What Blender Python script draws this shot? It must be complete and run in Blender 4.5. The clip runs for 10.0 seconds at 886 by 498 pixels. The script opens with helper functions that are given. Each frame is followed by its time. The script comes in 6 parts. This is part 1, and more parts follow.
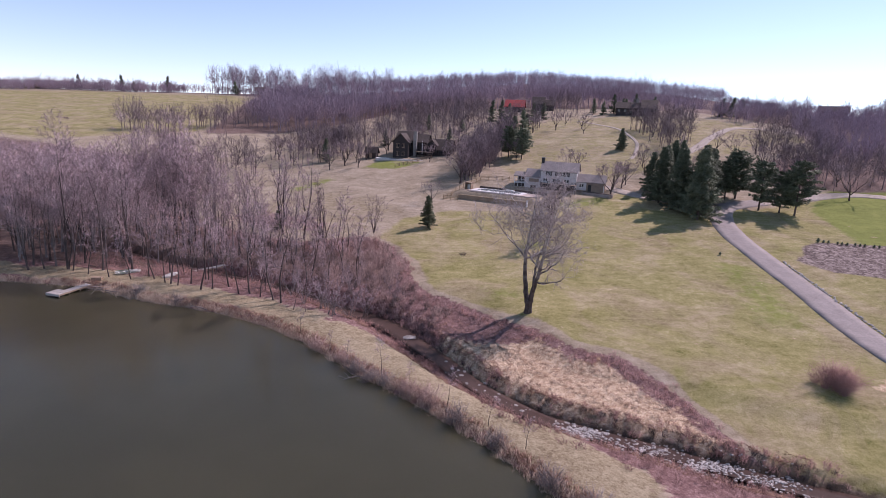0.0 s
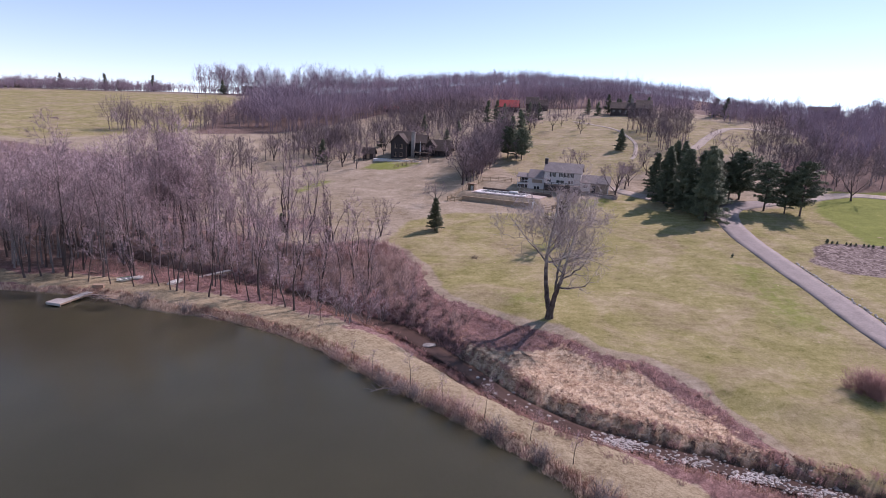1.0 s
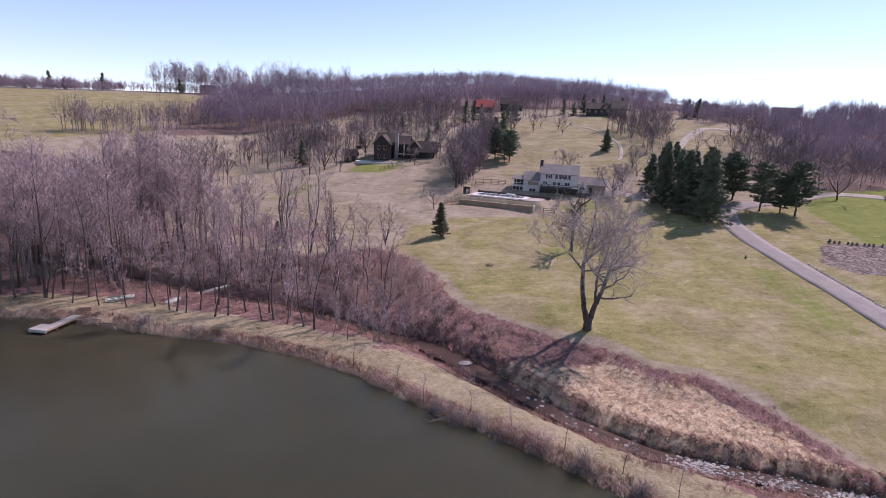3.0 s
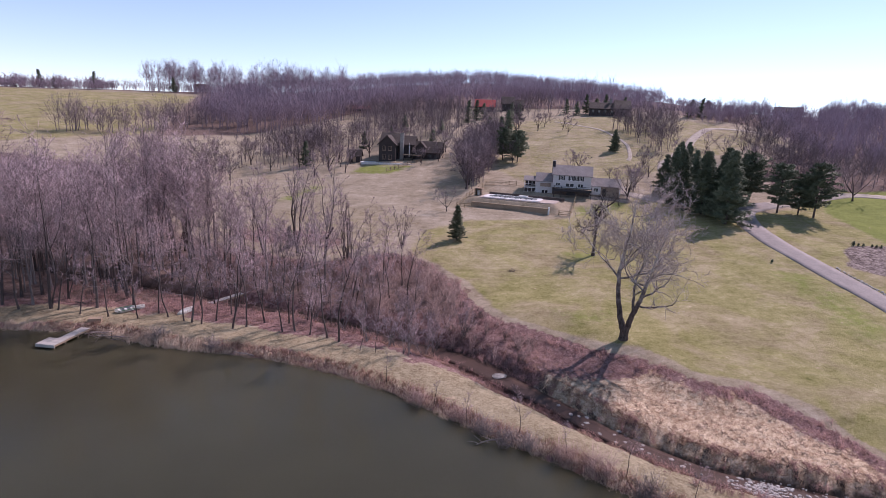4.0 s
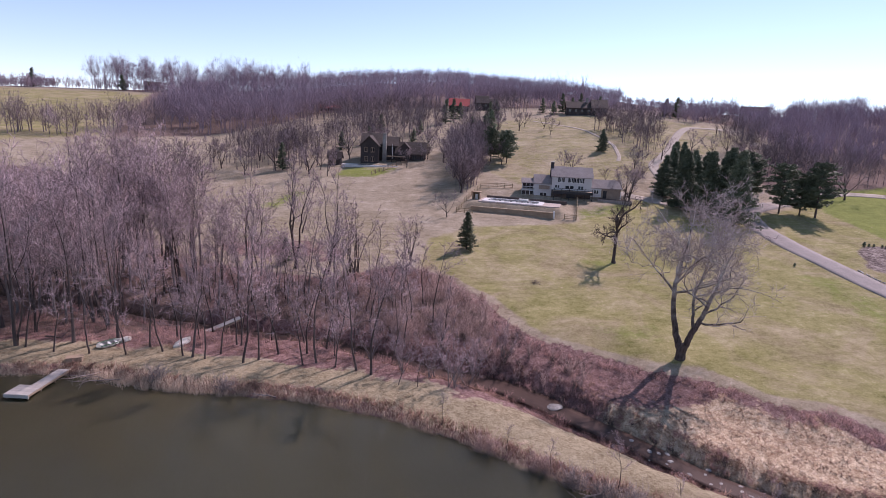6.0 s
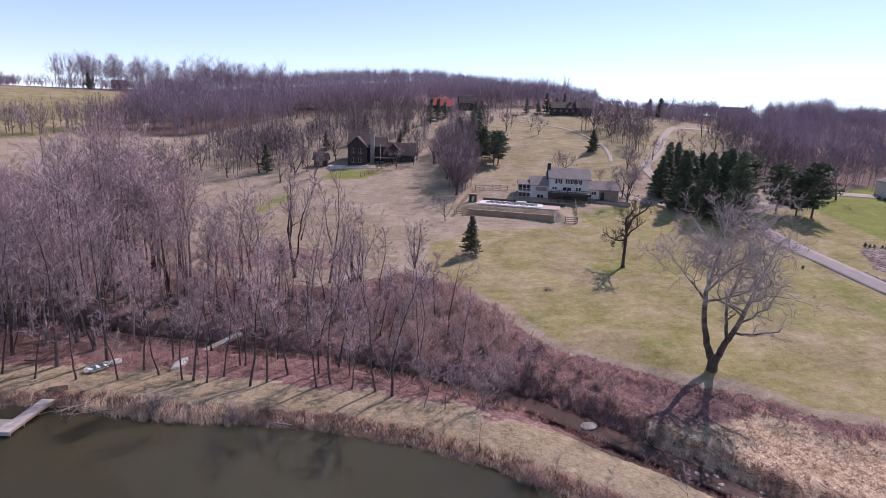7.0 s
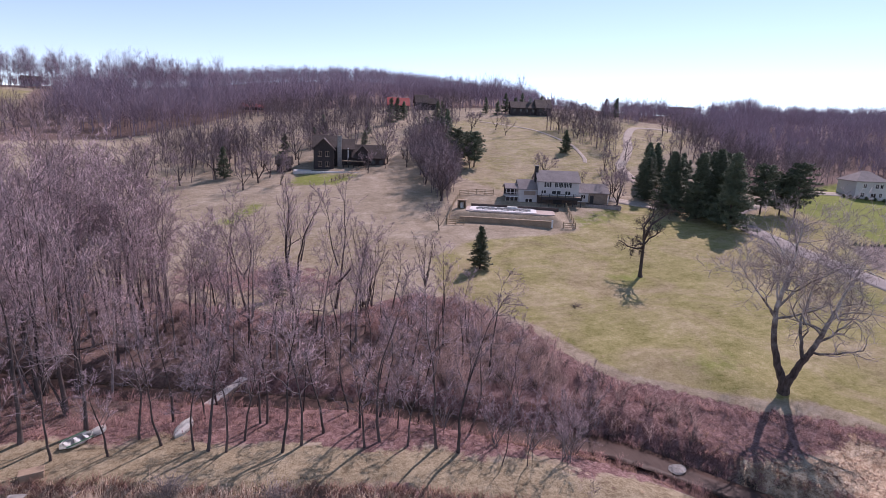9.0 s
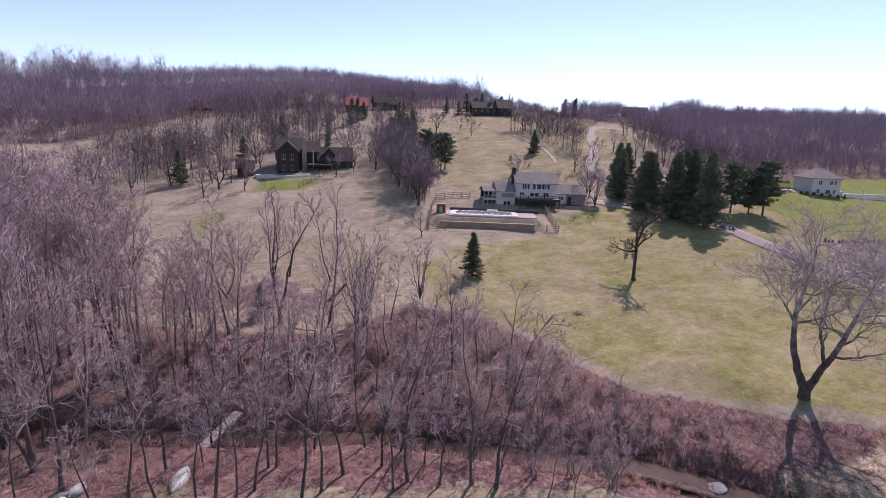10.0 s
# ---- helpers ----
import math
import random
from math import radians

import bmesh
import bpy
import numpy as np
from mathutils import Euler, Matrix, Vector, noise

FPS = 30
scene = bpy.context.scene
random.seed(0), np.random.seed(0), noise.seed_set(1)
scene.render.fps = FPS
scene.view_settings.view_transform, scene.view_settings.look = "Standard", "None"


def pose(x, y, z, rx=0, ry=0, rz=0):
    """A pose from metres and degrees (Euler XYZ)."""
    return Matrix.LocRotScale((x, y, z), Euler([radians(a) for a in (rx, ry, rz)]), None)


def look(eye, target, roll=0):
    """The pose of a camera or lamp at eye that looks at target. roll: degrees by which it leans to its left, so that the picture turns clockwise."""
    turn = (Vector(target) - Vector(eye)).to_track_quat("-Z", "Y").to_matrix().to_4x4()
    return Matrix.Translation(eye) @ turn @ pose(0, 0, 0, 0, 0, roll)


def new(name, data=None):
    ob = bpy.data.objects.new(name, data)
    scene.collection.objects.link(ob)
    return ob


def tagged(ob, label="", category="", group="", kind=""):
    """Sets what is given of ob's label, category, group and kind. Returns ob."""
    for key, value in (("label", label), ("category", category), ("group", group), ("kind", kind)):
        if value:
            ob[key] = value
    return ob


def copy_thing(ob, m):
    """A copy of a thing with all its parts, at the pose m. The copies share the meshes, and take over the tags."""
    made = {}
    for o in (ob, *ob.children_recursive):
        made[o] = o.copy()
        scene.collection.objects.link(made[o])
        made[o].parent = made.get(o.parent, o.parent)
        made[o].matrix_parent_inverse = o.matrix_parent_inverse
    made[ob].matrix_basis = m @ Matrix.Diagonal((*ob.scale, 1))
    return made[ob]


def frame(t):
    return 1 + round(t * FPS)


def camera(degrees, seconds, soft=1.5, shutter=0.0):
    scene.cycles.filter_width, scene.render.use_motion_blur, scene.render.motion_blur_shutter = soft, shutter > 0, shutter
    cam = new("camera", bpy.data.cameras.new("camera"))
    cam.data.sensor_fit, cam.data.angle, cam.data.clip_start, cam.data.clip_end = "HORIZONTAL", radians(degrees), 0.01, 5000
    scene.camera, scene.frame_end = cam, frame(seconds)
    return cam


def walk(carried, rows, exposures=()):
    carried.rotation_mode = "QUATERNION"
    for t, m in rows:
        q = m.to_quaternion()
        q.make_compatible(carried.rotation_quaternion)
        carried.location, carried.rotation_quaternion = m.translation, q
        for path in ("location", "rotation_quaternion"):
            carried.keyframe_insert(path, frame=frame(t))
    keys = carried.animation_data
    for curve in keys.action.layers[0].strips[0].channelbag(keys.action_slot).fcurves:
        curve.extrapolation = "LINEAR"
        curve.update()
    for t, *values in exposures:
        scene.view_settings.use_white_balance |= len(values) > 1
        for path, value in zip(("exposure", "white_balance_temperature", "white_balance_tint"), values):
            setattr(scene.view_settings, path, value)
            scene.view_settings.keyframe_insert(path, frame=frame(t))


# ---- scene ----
cam = camera(78.7, 10.0, soft=0.9)
METRES, EYE, TILT, LEAN, TURN = 65.0, 27.8, -13.2, -2.6, 0.0
ROWS = [
    (0.0, 0.0, 0.0, 0.0, 0.0, 0.0, -0.0),
    (0.5, -0.0363, 0.016, 0.0058, -0.67, -0.04, 0.15),
    (1.0, -0.0735, 0.0334, 0.0108, -1.57, -0.03, 0.34),
    (1.5, -0.1117, 0.0513, 0.0155, -2.94, -0.02, 0.64),
    (2.0, -0.1498, 0.0715, 0.0212, -4.24, -0.05, 0.97),
    (3.5, -0.2591, 0.1486, 0.0439, -6.6, -0.16, 1.54),
    (4.0, -0.2933, 0.1801, 0.0524, -7.01, -0.2, 1.64),
    (4.5, -0.3269, 0.2138, 0.0611, -8.17, -0.22, 1.92),
    (5.0, -0.3599, 0.2493, 0.0694, -9.11, -0.29, 2.18),
    (5.5, -0.3923, 0.2861, 0.0781, -10.3, -0.36, 2.47),
    (7.0, -0.4879, 0.4055, 0.1072, -14.45, -0.58, 3.39),
    (7.5, -0.5204, 0.4482, 0.1178, -15.77, -0.66, 3.67),
    (8.0, -0.5525, 0.4922, 0.1296, -17.11, -0.78, 3.98),
    (8.5, -0.5846, 0.538, 0.1424, -19.0, -0.95, 4.43),
    (9.0, -0.6173, 0.5855, 0.1549, -21.26, -1.14, 4.96),
    (9.5, -0.6491, 0.6354, 0.1683, -23.39, -1.34, 5.47),
    (10.0, -0.6776, 0.6851, 0.1823, -26.61, -1.67, 6.31),
]
EXPOSURE, KELVIN, TINT = 0.07, 6450, 37
walk(cam, [(t, pose(0, 0, EYE, TILT, LEAN, TURN) @ pose(METRES * x, METRES * y, METRES * z, 90 + pitch, roll, yaw)) for t, x, y, z, yaw, pitch, roll in ROWS],
     [(0.0, EXPOSURE, KELVIN, TINT), (10.0, EXPOSURE, KELVIN, TINT)])

# ---- daylight: a clear early-spring sky, sun ahead and to the right ----
SUN_AZ, SUN_EL = 54.0, 45.0
world = bpy.data.worlds.new("sky")
world.use_nodes = True
scene.world = world
wn = world.node_tree.nodes
sky = wn.new("ShaderNodeTexSky")
sky.sky_type, sky.sun_disc = "NISHITA", False
sky.sun_elevation, sky.sun_rotation = radians(SUN_EL), radians(SUN_AZ)
sky.air_density, sky.dust_density, sky.ozone_density = 0.65, 0.0, 1.0
sky.altitude = 300
wn["Background"].inputs["Strength"].default_value = 0.16
haze = wn.new("ShaderNodeHueSaturation")
haze.inputs["Hue"].default_value, haze.inputs["Saturation"].default_value = 0.472, 0.87
world.node_tree.links.new(sky.outputs["Color"], haze.inputs["Color"])
world.node_tree.links.new(haze.outputs["Color"], wn["Background"].inputs["Color"])
sun = new("sun", bpy.data.lights.new("sun", "SUN"))
sun.data.energy, sun.data.angle, sun.data.color = 4.2, radians(0.53), (1.0, 0.947, 0.885)
sun.matrix_world = look((200 * math.sin(radians(SUN_AZ)), 200 * math.cos(radians(SUN_AZ)), 200 * math.tan(radians(SUN_EL))), (0, 0, 0))

# ---- materials ----
def shader(name):
    m = bpy.data.materials.new(name)
    m.use_nodes = True
    return m, m.node_tree.nodes, m.node_tree.links, m.node_tree.nodes["Principled BSDF"]


def noise_node(n, l, scale, detail=4.0, rough=0.6, coord="Object", stretch=None, distort=0.0):
    tc, tex = n.new("ShaderNodeTexCoord"), n.new("ShaderNodeTexNoise")
    tex.inputs["Scale"].default_value, tex.inputs["Detail"].default_value = scale, detail
    tex.inputs["Roughness"].default_value, tex.inputs["Distortion"].default_value = rough, distort
    out = tc.outputs[coord]
    if stretch:
        mp = n.new("ShaderNodeMapping")
        mp.inputs["Scale"].default_value = stretch[:3]
        if len(stretch) > 3:
            mp.inputs["Rotation"].default_value = (0, 0, stretch[3])
        l.new(out, mp.inputs["Vector"])
        out = mp.outputs["Vector"]
    l.new(out, tex.inputs["Vector"])
    return tex.outputs["Fac"]


def ramp(n, l, fac, stops):
    r = n.new("ShaderNodeValToRGB")
    e = r.color_ramp.elements
    while len(e) < len(stops):
        e.new(0.5)
    for k, (at, c) in enumerate(stops):
        e[k].position, e[k].color = at, (*c, 1) if len(c) == 3 else c
    l.new(fac, r.inputs["Fac"])
    return r.outputs["Color"]


def mixed(n, l, fac, a, b, how="MIX"):
    m = n.new("ShaderNodeMix")
    m.data_type, m.blend_type = "RGBA", how
    for sock, v in ((m.inputs[0], fac), (m.inputs[6], a), (m.inputs[7], b)):
        if isinstance(v, (int, float)):
            sock.default_value = v
        elif isinstance(v, tuple):
            sock.default_value = (*v, 1)
        else:
            l.new(v, sock)
    return m.outputs[2]


def math_node(n, l, op, a, b=0.0, clamp=False):
    m = n.new("ShaderNodeMath")
    m.operation, m.use_clamp = op, clamp
    for sock, v in ((m.inputs[0], a), (m.inputs[1], b)):
        if isinstance(v, (int, float)):
            sock.default_value = v
        else:
            l.new(v, sock)
    return m.outputs[0]


def bumped(n, l, p, height, strength, distance):
    b = n.new("ShaderNodeBump")
    b.inputs["Strength"].default_value, b.inputs["Distance"].default_value = strength, distance
    l.new(height, b.inputs["Height"])
    l.new(b.outputs["Normal"], p.inputs["Normal"])


def plain(name, dark, light, scale=3.0, rough=0.8, bump=0.3, depth=0.02, metal=0.0, coord="Object", stretch=None, spec=0.3, vary=0.0):
    """A surface of two tones in grain and stains, with a little relief."""
    m, n, l, p = shader(name)
    fine = noise_node(n, l, scale, 6, 0.65, coord, stretch)
    broad = noise_node(n, l, scale * 0.13, 3, 0.5, coord)
    f = math_node(n, l, "ADD", math_node(n, l, "MULTIPLY", fine, 0.6), math_node(n, l, "MULTIPLY", broad, 0.4))
    col = ramp(n, l, f, ((0.32, dark), (0.68, light)))
    if vary:
        info = n.new("ShaderNodeObjectInfo")
        k = math_node(n, l, "ADD", math_node(n, l, "MULTIPLY", info.outputs["Random"], vary * 2), 1 - vary)
        rgb = n.new("ShaderNodeCombineColor")
        for c in range(3):
            l.new(k, rgb.inputs[c])
        col = mixed(n, l, 1.0, col, rgb.outputs[0], "MULTIPLY")
    l.new(col, p.inputs["Base Color"])
    p.inputs["Roughness"].default_value, p.inputs["Metallic"].default_value = rough, metal
    p.inputs["Specular IOR Level"].default_value = spec
    if bump:
        bumped(n, l, p, fine, bump, depth)
    return m


BARK = plain("bark", (0.05, 0.037, 0.036), (0.155, 0.12, 0.112), 5, 0.9, 0.6, 0.04, stretch=(1, 1, 0.25), vary=0.3)
BARK_PALE = plain("pale_bark", (0.125, 0.1, 0.1), (0.35, 0.3, 0.29), 2.2, 0.85, 0.4, 0.03, stretch=(1, 1, 0.35), vary=0.2)
TWIG = plain("twigs", (0.25, 0.173, 0.19), (0.61, 0.458, 0.48), 0.9, 0.9, 0, vary=0.25)
TWIG_RED = plain("reddish_twigs", (0.25, 0.137, 0.13), (0.46, 0.285, 0.26), 0.7, 0.9, 0, vary=0.25)
SYC_TWIG = plain("sycamore_twigs", (0.25, 0.2, 0.2), (0.58, 0.5, 0.49), 0.9, 0.9, 0)
MIDTWIG = plain("grey_brown_twigs", (0.125, 0.092, 0.102), (0.36, 0.275, 0.295), 0.5, 0.9, 0, vary=0.25)
# distant twigs: the lilac of aerial haze is mixed into their base colour
HAZE_TWIG = plain("far_hazed_twigs", (0.235, 0.178, 0.22), (0.44, 0.338, 0.4), 0.12, 0.9, 0)
NEEDLE = plain("pine_needles", (0.06, 0.078, 0.05), (0.19, 0.22, 0.14), 1.1, 0.7, 0, vary=0.25)
NEEDLE_LIGHT = plain("spruce_needles", (0.05, 0.06, 0.036), (0.16, 0.172, 0.098), 1.4, 0.7, 0, vary=0.2)
STRAW = plain("dry_grass", (0.33, 0.235, 0.178), (0.66, 0.522, 0.42), 0.5, 0.9, 0)
REDGRASS = plain("russet_grass", (0.19, 0.105, 0.08), (0.4, 0.25, 0.19), 0.4, 0.9, 0)
BRUSHWOOD = plain("brush_stems", (0.24, 0.155, 0.145), (0.52, 0.375, 0.34), 0.35, 0.9, 0)
ASPHALT = plain("asphalt", (0.215, 0.185, 0.178), (0.36, 0.312, 0.3), 3.5, 0.9, 0.4, 0.01)
GRAVEL = plain("pale_gravel", (0.28, 0.23, 0.195), (0.52, 0.445, 0.39), 9, 0.95, 0.7, 0.03)
STONE = plain("field_stone", (0.2, 0.18, 0.17), (0.55, 0.52, 0.5), 4, 0.9, 0.5, 0.03, vary=0.35)
SIDING = plain("white_siding", (0.48, 0.46, 0.47), (0.62, 0.6, 0.61), 1.5, 0.6, 0.15, 0.01, stretch=(0.4, 0.4, 9))
BRICK = plain("tan_brick", (0.2, 0.15, 0.12), (0.36, 0.28, 0.23), 7, 0.85, 0.3, 0.01)
ROOF_GREY = plain("grey_shingle", (0.18, 0.155, 0.155), (0.34, 0.295, 0.29), 3.5, 0.9, 0.4, 0.02, stretch=(1, 1, 3))
ROOF_DARK = plain("dark_shingle", (0.05, 0.038, 0.036), (0.13, 0.1, 0.09), 3, 0.9, 0.4, 0.02)
ROOF_RED = plain("red_metal_roof", (0.34, 0.05, 0.05), (0.52, 0.1, 0.09), 2, 0.55, 0.1, 0.01)
WALL_DARK = plain("dark_stained_boards", (0.028, 0.022, 0.024), (0.075, 0.06, 0.06), 2.5, 0.8, 0.3, 0.02, stretch=(6, 6, 0.5))
TRIM_WHITE = plain("white_trim", (0.62, 0.6, 0.6), (0.8, 0.79, 0.79), 3, 0.5, 0.1, 0.004)
DARK_PAINT = plain("dark_paint", (0.016, 0.016, 0.02), (0.045, 0.042, 0.05), 4, 0.5, 0.1, 0.004)
TIMBER = plain("weathered_timber", (0.24, 0.17, 0.12), (0.46, 0.34, 0.25), 4, 0.85, 0.4, 0.02, stretch=(0.6, 5, 5))
DOCKWOOD = plain("bleached_planks", (0.34, 0.3, 0.28), (0.58, 0.53, 0.5), 4, 0.85, 0.4, 0.015, stretch=(5, 0.5, 5), vary=0.12)
FENCEWOOD = plain("fence_wood", (0.25, 0.18, 0.11), (0.48, 0.37, 0.25), 5, 0.85, 0.3, 0.01, vary=0.1)
CONCRETE = plain("pale_concrete", (0.58, 0.55, 0.55), (0.78, 0.76, 0.76), 1.8, 0.85, 0.2, 0.01)
PAVER = plain("patio_pavers", (0.36, 0.28, 0.25), (0.55, 0.45, 0.41), 3, 0.85, 0.3, 0.01)
COVER = plain("pool_cover", (0.02, 0.022, 0.03), (0.055, 0.06, 0.07), 2, 0.5, 0.3, 0.03)
HULL_WHITE = plain("white_hull", (0.6, 0.6, 0.58), (0.8, 0.8, 0.78), 2, 0.4, 0.05, 0.005)
HULL_GREEN = plain("green_hull", (0.03, 0.1, 0.06), (0.07, 0.19, 0.11), 2, 0.45, 0.05, 0.005)


def sycamore_bark():
    """Dark scaly bark low on the trunk, peeling to pale mottled wood above."""
    m, n, l, p = shader("sycamore_bark")
    scale = noise_node(n, l, 3.0, 6, 0.65, stretch=(1, 1, 0.35))
    flakes = noise_node(n, l, 1.1, 5, 0.6)
    low = ramp(n, l, scale, ((0.32, (0.04, 0.03, 0.028)), (0.68, (0.14, 0.11, 0.1))))
    high = ramp(n, l, flakes, ((0.34, (0.15, 0.12, 0.11)), (0.48, (0.45, 0.4, 0.37)), (0.62, (0.68, 0.63, 0.59))))
    tc, sep, rise = n.new("ShaderNodeTexCoord"), n.new("ShaderNodeSeparateXYZ"), n.new("ShaderNodeMapRange")
    l.new(tc.outputs["Object"], sep.inputs[0])
    l.new(math_node(n, l, "ADD", sep.outputs["Z"], math_node(n, l, "MULTIPLY", flakes, 5.0)), rise.inputs[0])
    rise.inputs[1].default_value, rise.inputs[2].default_value = 7.0, 14.0
    l.new(mixed(n, l, rise.outputs[0], low, high), p.inputs["Base Color"])
    p.inputs["Roughness"].default_value, p.inputs["Specular IOR Level"].default_value = 0.85, 0.2
    bumped(n, l, p, scale, 0.5, 0.04)
    return m


SYC_BARK = sycamore_bark()


def water_material(name, deep, shallow, ripple, rough, murk=0.0):
    m, n, l, p = shader(name)
    broad = noise_node(n, l, 0.035, 3, 0.5)
    l.new(ramp(n, l, broad, ((0.35, deep), (0.65, shallow))), p.inputs["Base Color"])
    p.inputs["Roughness"].default_value, p.inputs["IOR"].default_value = rough, 1.33
    waves = noise_node(n, l, 1.6, 5, 0.6, stretch=(1, 0.55, 1, 0.5))
    bumped(n, l, p, waves, ripple, 0.12)
    if murk:
        p.inputs["Subsurface Weight"].default_value, p.inputs["Subsurface Scale"].default_value = 1.0, murk
        p.inputs["Subsurface Radius"].default_value = (1.0, 1.0, 0.8)
    return m


POND = water_material("pond_water", (0.048, 0.0445, 0.0255), (0.066, 0.0605, 0.0345), 0.14, 0.1, 1.1)
BROOK = water_material("brook_water", (0.07, 0.046, 0.04), (0.125, 0.085, 0.075), 0.3, 0.4)
BROOK.node_tree.nodes["Principled BSDF"].inputs["Specular IOR Level"].default_value = 0.06

m, n, l, p = shader("window_glass")
p.inputs["Base Color"].default_value = (0.02, 0.022, 0.028, 1)
p.inputs["Roughness"].default_value, p.inputs["Specular IOR Level"].default_value = 0.06, 0.6
PANE = m


def ground_material():
    """Turf, meadow, leaf litter, dry grass and stones, by the ground's own zones."""
    m, n, l, p = shader("ground_cover")

    def zone(name):
        a = n.new("ShaderNodeAttribute")
        a.attribute_name = name
        return a.outputs["Fac"]

    rag = noise_node(n, l, 0.55, 5, 0.7)
    fine = noise_node(n, l, 4.5, 8, 0.8)
    grit = noise_node(n, l, 8.0, 4, 0.7)
    broad = noise_node(n, l, 0.05, 4, 0.6)
    mow = noise_node(n, l, 0.9, 5, 0.7, stretch=(0.3, 1.0, 1, 0.55))
    patch = noise_node(n, l, 0.16, 6, 0.7, distort=0.6)
    clumps = noise_node(n, l, 1.3, 6, 0.75, distort=0.8)
    green = noise_node(n, l, 0.1, 5, 0.65, distort=0.8)
    tone = math_node(n, l, "ADD", math_node(n, l, "ADD", math_node(n, l, "MULTIPLY", mow, 0.2), math_node(n, l, "MULTIPLY", patch, 0.3)),
                     math_node(n, l, "ADD", math_node(n, l, "MULTIPLY", clumps, 0.25), math_node(n, l, "MULTIPLY", fine, 0.25)))

    def cover(name, soft=0.5):
        """A zone with a ragged edge."""
        z = math_node(n, l, "ADD", zone(name), math_node(n, l, "MULTIPLY", math_node(n, l, "SUBTRACT", rag, 0.5), soft))
        r = n.new("ShaderNodeMapRange")
        r.interpolation_type = "SMOOTHSTEP"
        for k, v in enumerate((0.35, 0.65)):
            r.inputs[1 + k].default_value = v
        l.new(z, r.inputs[0])
        return r.outputs[0]

    col = ramp(n, l, tone, ((0.39, (0.19, 0.15, 0.095)), (0.5, (0.33, 0.268, 0.2)), (0.6, (0.49, 0.405, 0.325))))
    turf = ramp(n, l, tone, ((0.4, (0.12, 0.12, 0.038)), (0.46, (0.225, 0.205, 0.08)), (0.53, (0.315, 0.275, 0.13)), (0.6, (0.445, 0.385, 0.22))))
    dull = ramp(n, l, tone, ((0.4, (0.22, 0.16, 0.095)), (0.5, (0.34, 0.272, 0.178)), (0.6, (0.48, 0.39, 0.275))))
    turf = mixed(n, l, ramp(n, l, green, ((0.44, (0, 0, 0)), (0.62, (0.75, 0.75, 0.75)))), turf, dull)
    col = mixed(n, l, cover("lawn"), col, turf)
    lush = ramp(n, l, tone, ((0.4, (0.135, 0.16, 0.04)), (0.6, (0.265, 0.285, 0.08))))
    col = mixed(n, l, cover("lush", 0.7), col, lush)
    mat = math_node(n, l, "ADD", math_node(n, l, "MULTIPLY", fine, 0.4), math_node(n, l, "ADD", math_node(n, l, "MULTIPLY", clumps, 0.4), math_node(n, l, "MULTIPLY", patch, 0.2)))
    path = ramp(n, l, mat, ((0.4, (0.14, 0.1, 0.064)), (0.48, (0.262, 0.21, 0.137)), (0.6, (0.43, 0.36, 0.255))))
    col = mixed(n, l, cover("straw", 2.4), col, path)
    pale = ramp(n, l, mat, ((0.39, (0.19, 0.095, 0.062)), (0.46, (0.43, 0.3, 0.2)), (0.53, (0.66, 0.51, 0.365)), (0.61, (0.8, 0.67, 0.52))))
    pale = mixed(n, l, math_node(n, l, "GREATER_THAN", grit, 0.6), pale, (0.24, 0.12, 0.085))
    litter = ramp(n, l, math_node(n, l, "ADD", math_node(n, l, "MULTIPLY", fine, 0.5), math_node(n, l, "MULTIPLY", clumps, 0.5)), ((0.38, (0.08, 0.043, 0.042)), (0.5, (0.21, 0.122, 0.116)), (0.64, (0.41, 0.27, 0.255))))
    col = mixed(n, l, cover("litter", 2.0), col, litter)
    col = mixed(n, l, cover("pale", 2.4), col, pale)
    woods = ramp(n, l, mat, ((0.38, (0.075, 0.05, 0.045)), (0.5, (0.18, 0.122, 0.108)), (0.62, (0.33, 0.24, 0.205))))
    col = mixed(n, l, cover("woods", 0.6), col, woods)
    rocks = ramp(n, l, clumps, ((0.38, (0.07, 0.05, 0.045)), (0.5, (0.19, 0.145, 0.135)), (0.6, (0.38, 0.31, 0.285))))
    col = mixed(n, l, cover("stone", 0.5), col, rocks)
    mud = ramp(n, l, fine, ((0.35, (0.06, 0.043, 0.034)), (0.65, (0.15, 0.11, 0.085))))
    col = mixed(n, l, cover("mud", 0.4), col, mud)
    l.new(col, p.inputs["Base Color"])
    p.inputs["Roughness"].default_value, p.inputs["Specular IOR Level"].default_value = 0.95, 0.1
    bumped(n, l, p, math_node(n, l, "ADD", fine, math_node(n, l, "MULTIPLY", grit, 0.4)), 0.7, 0.12)
    return m


GROUND = ground_material()


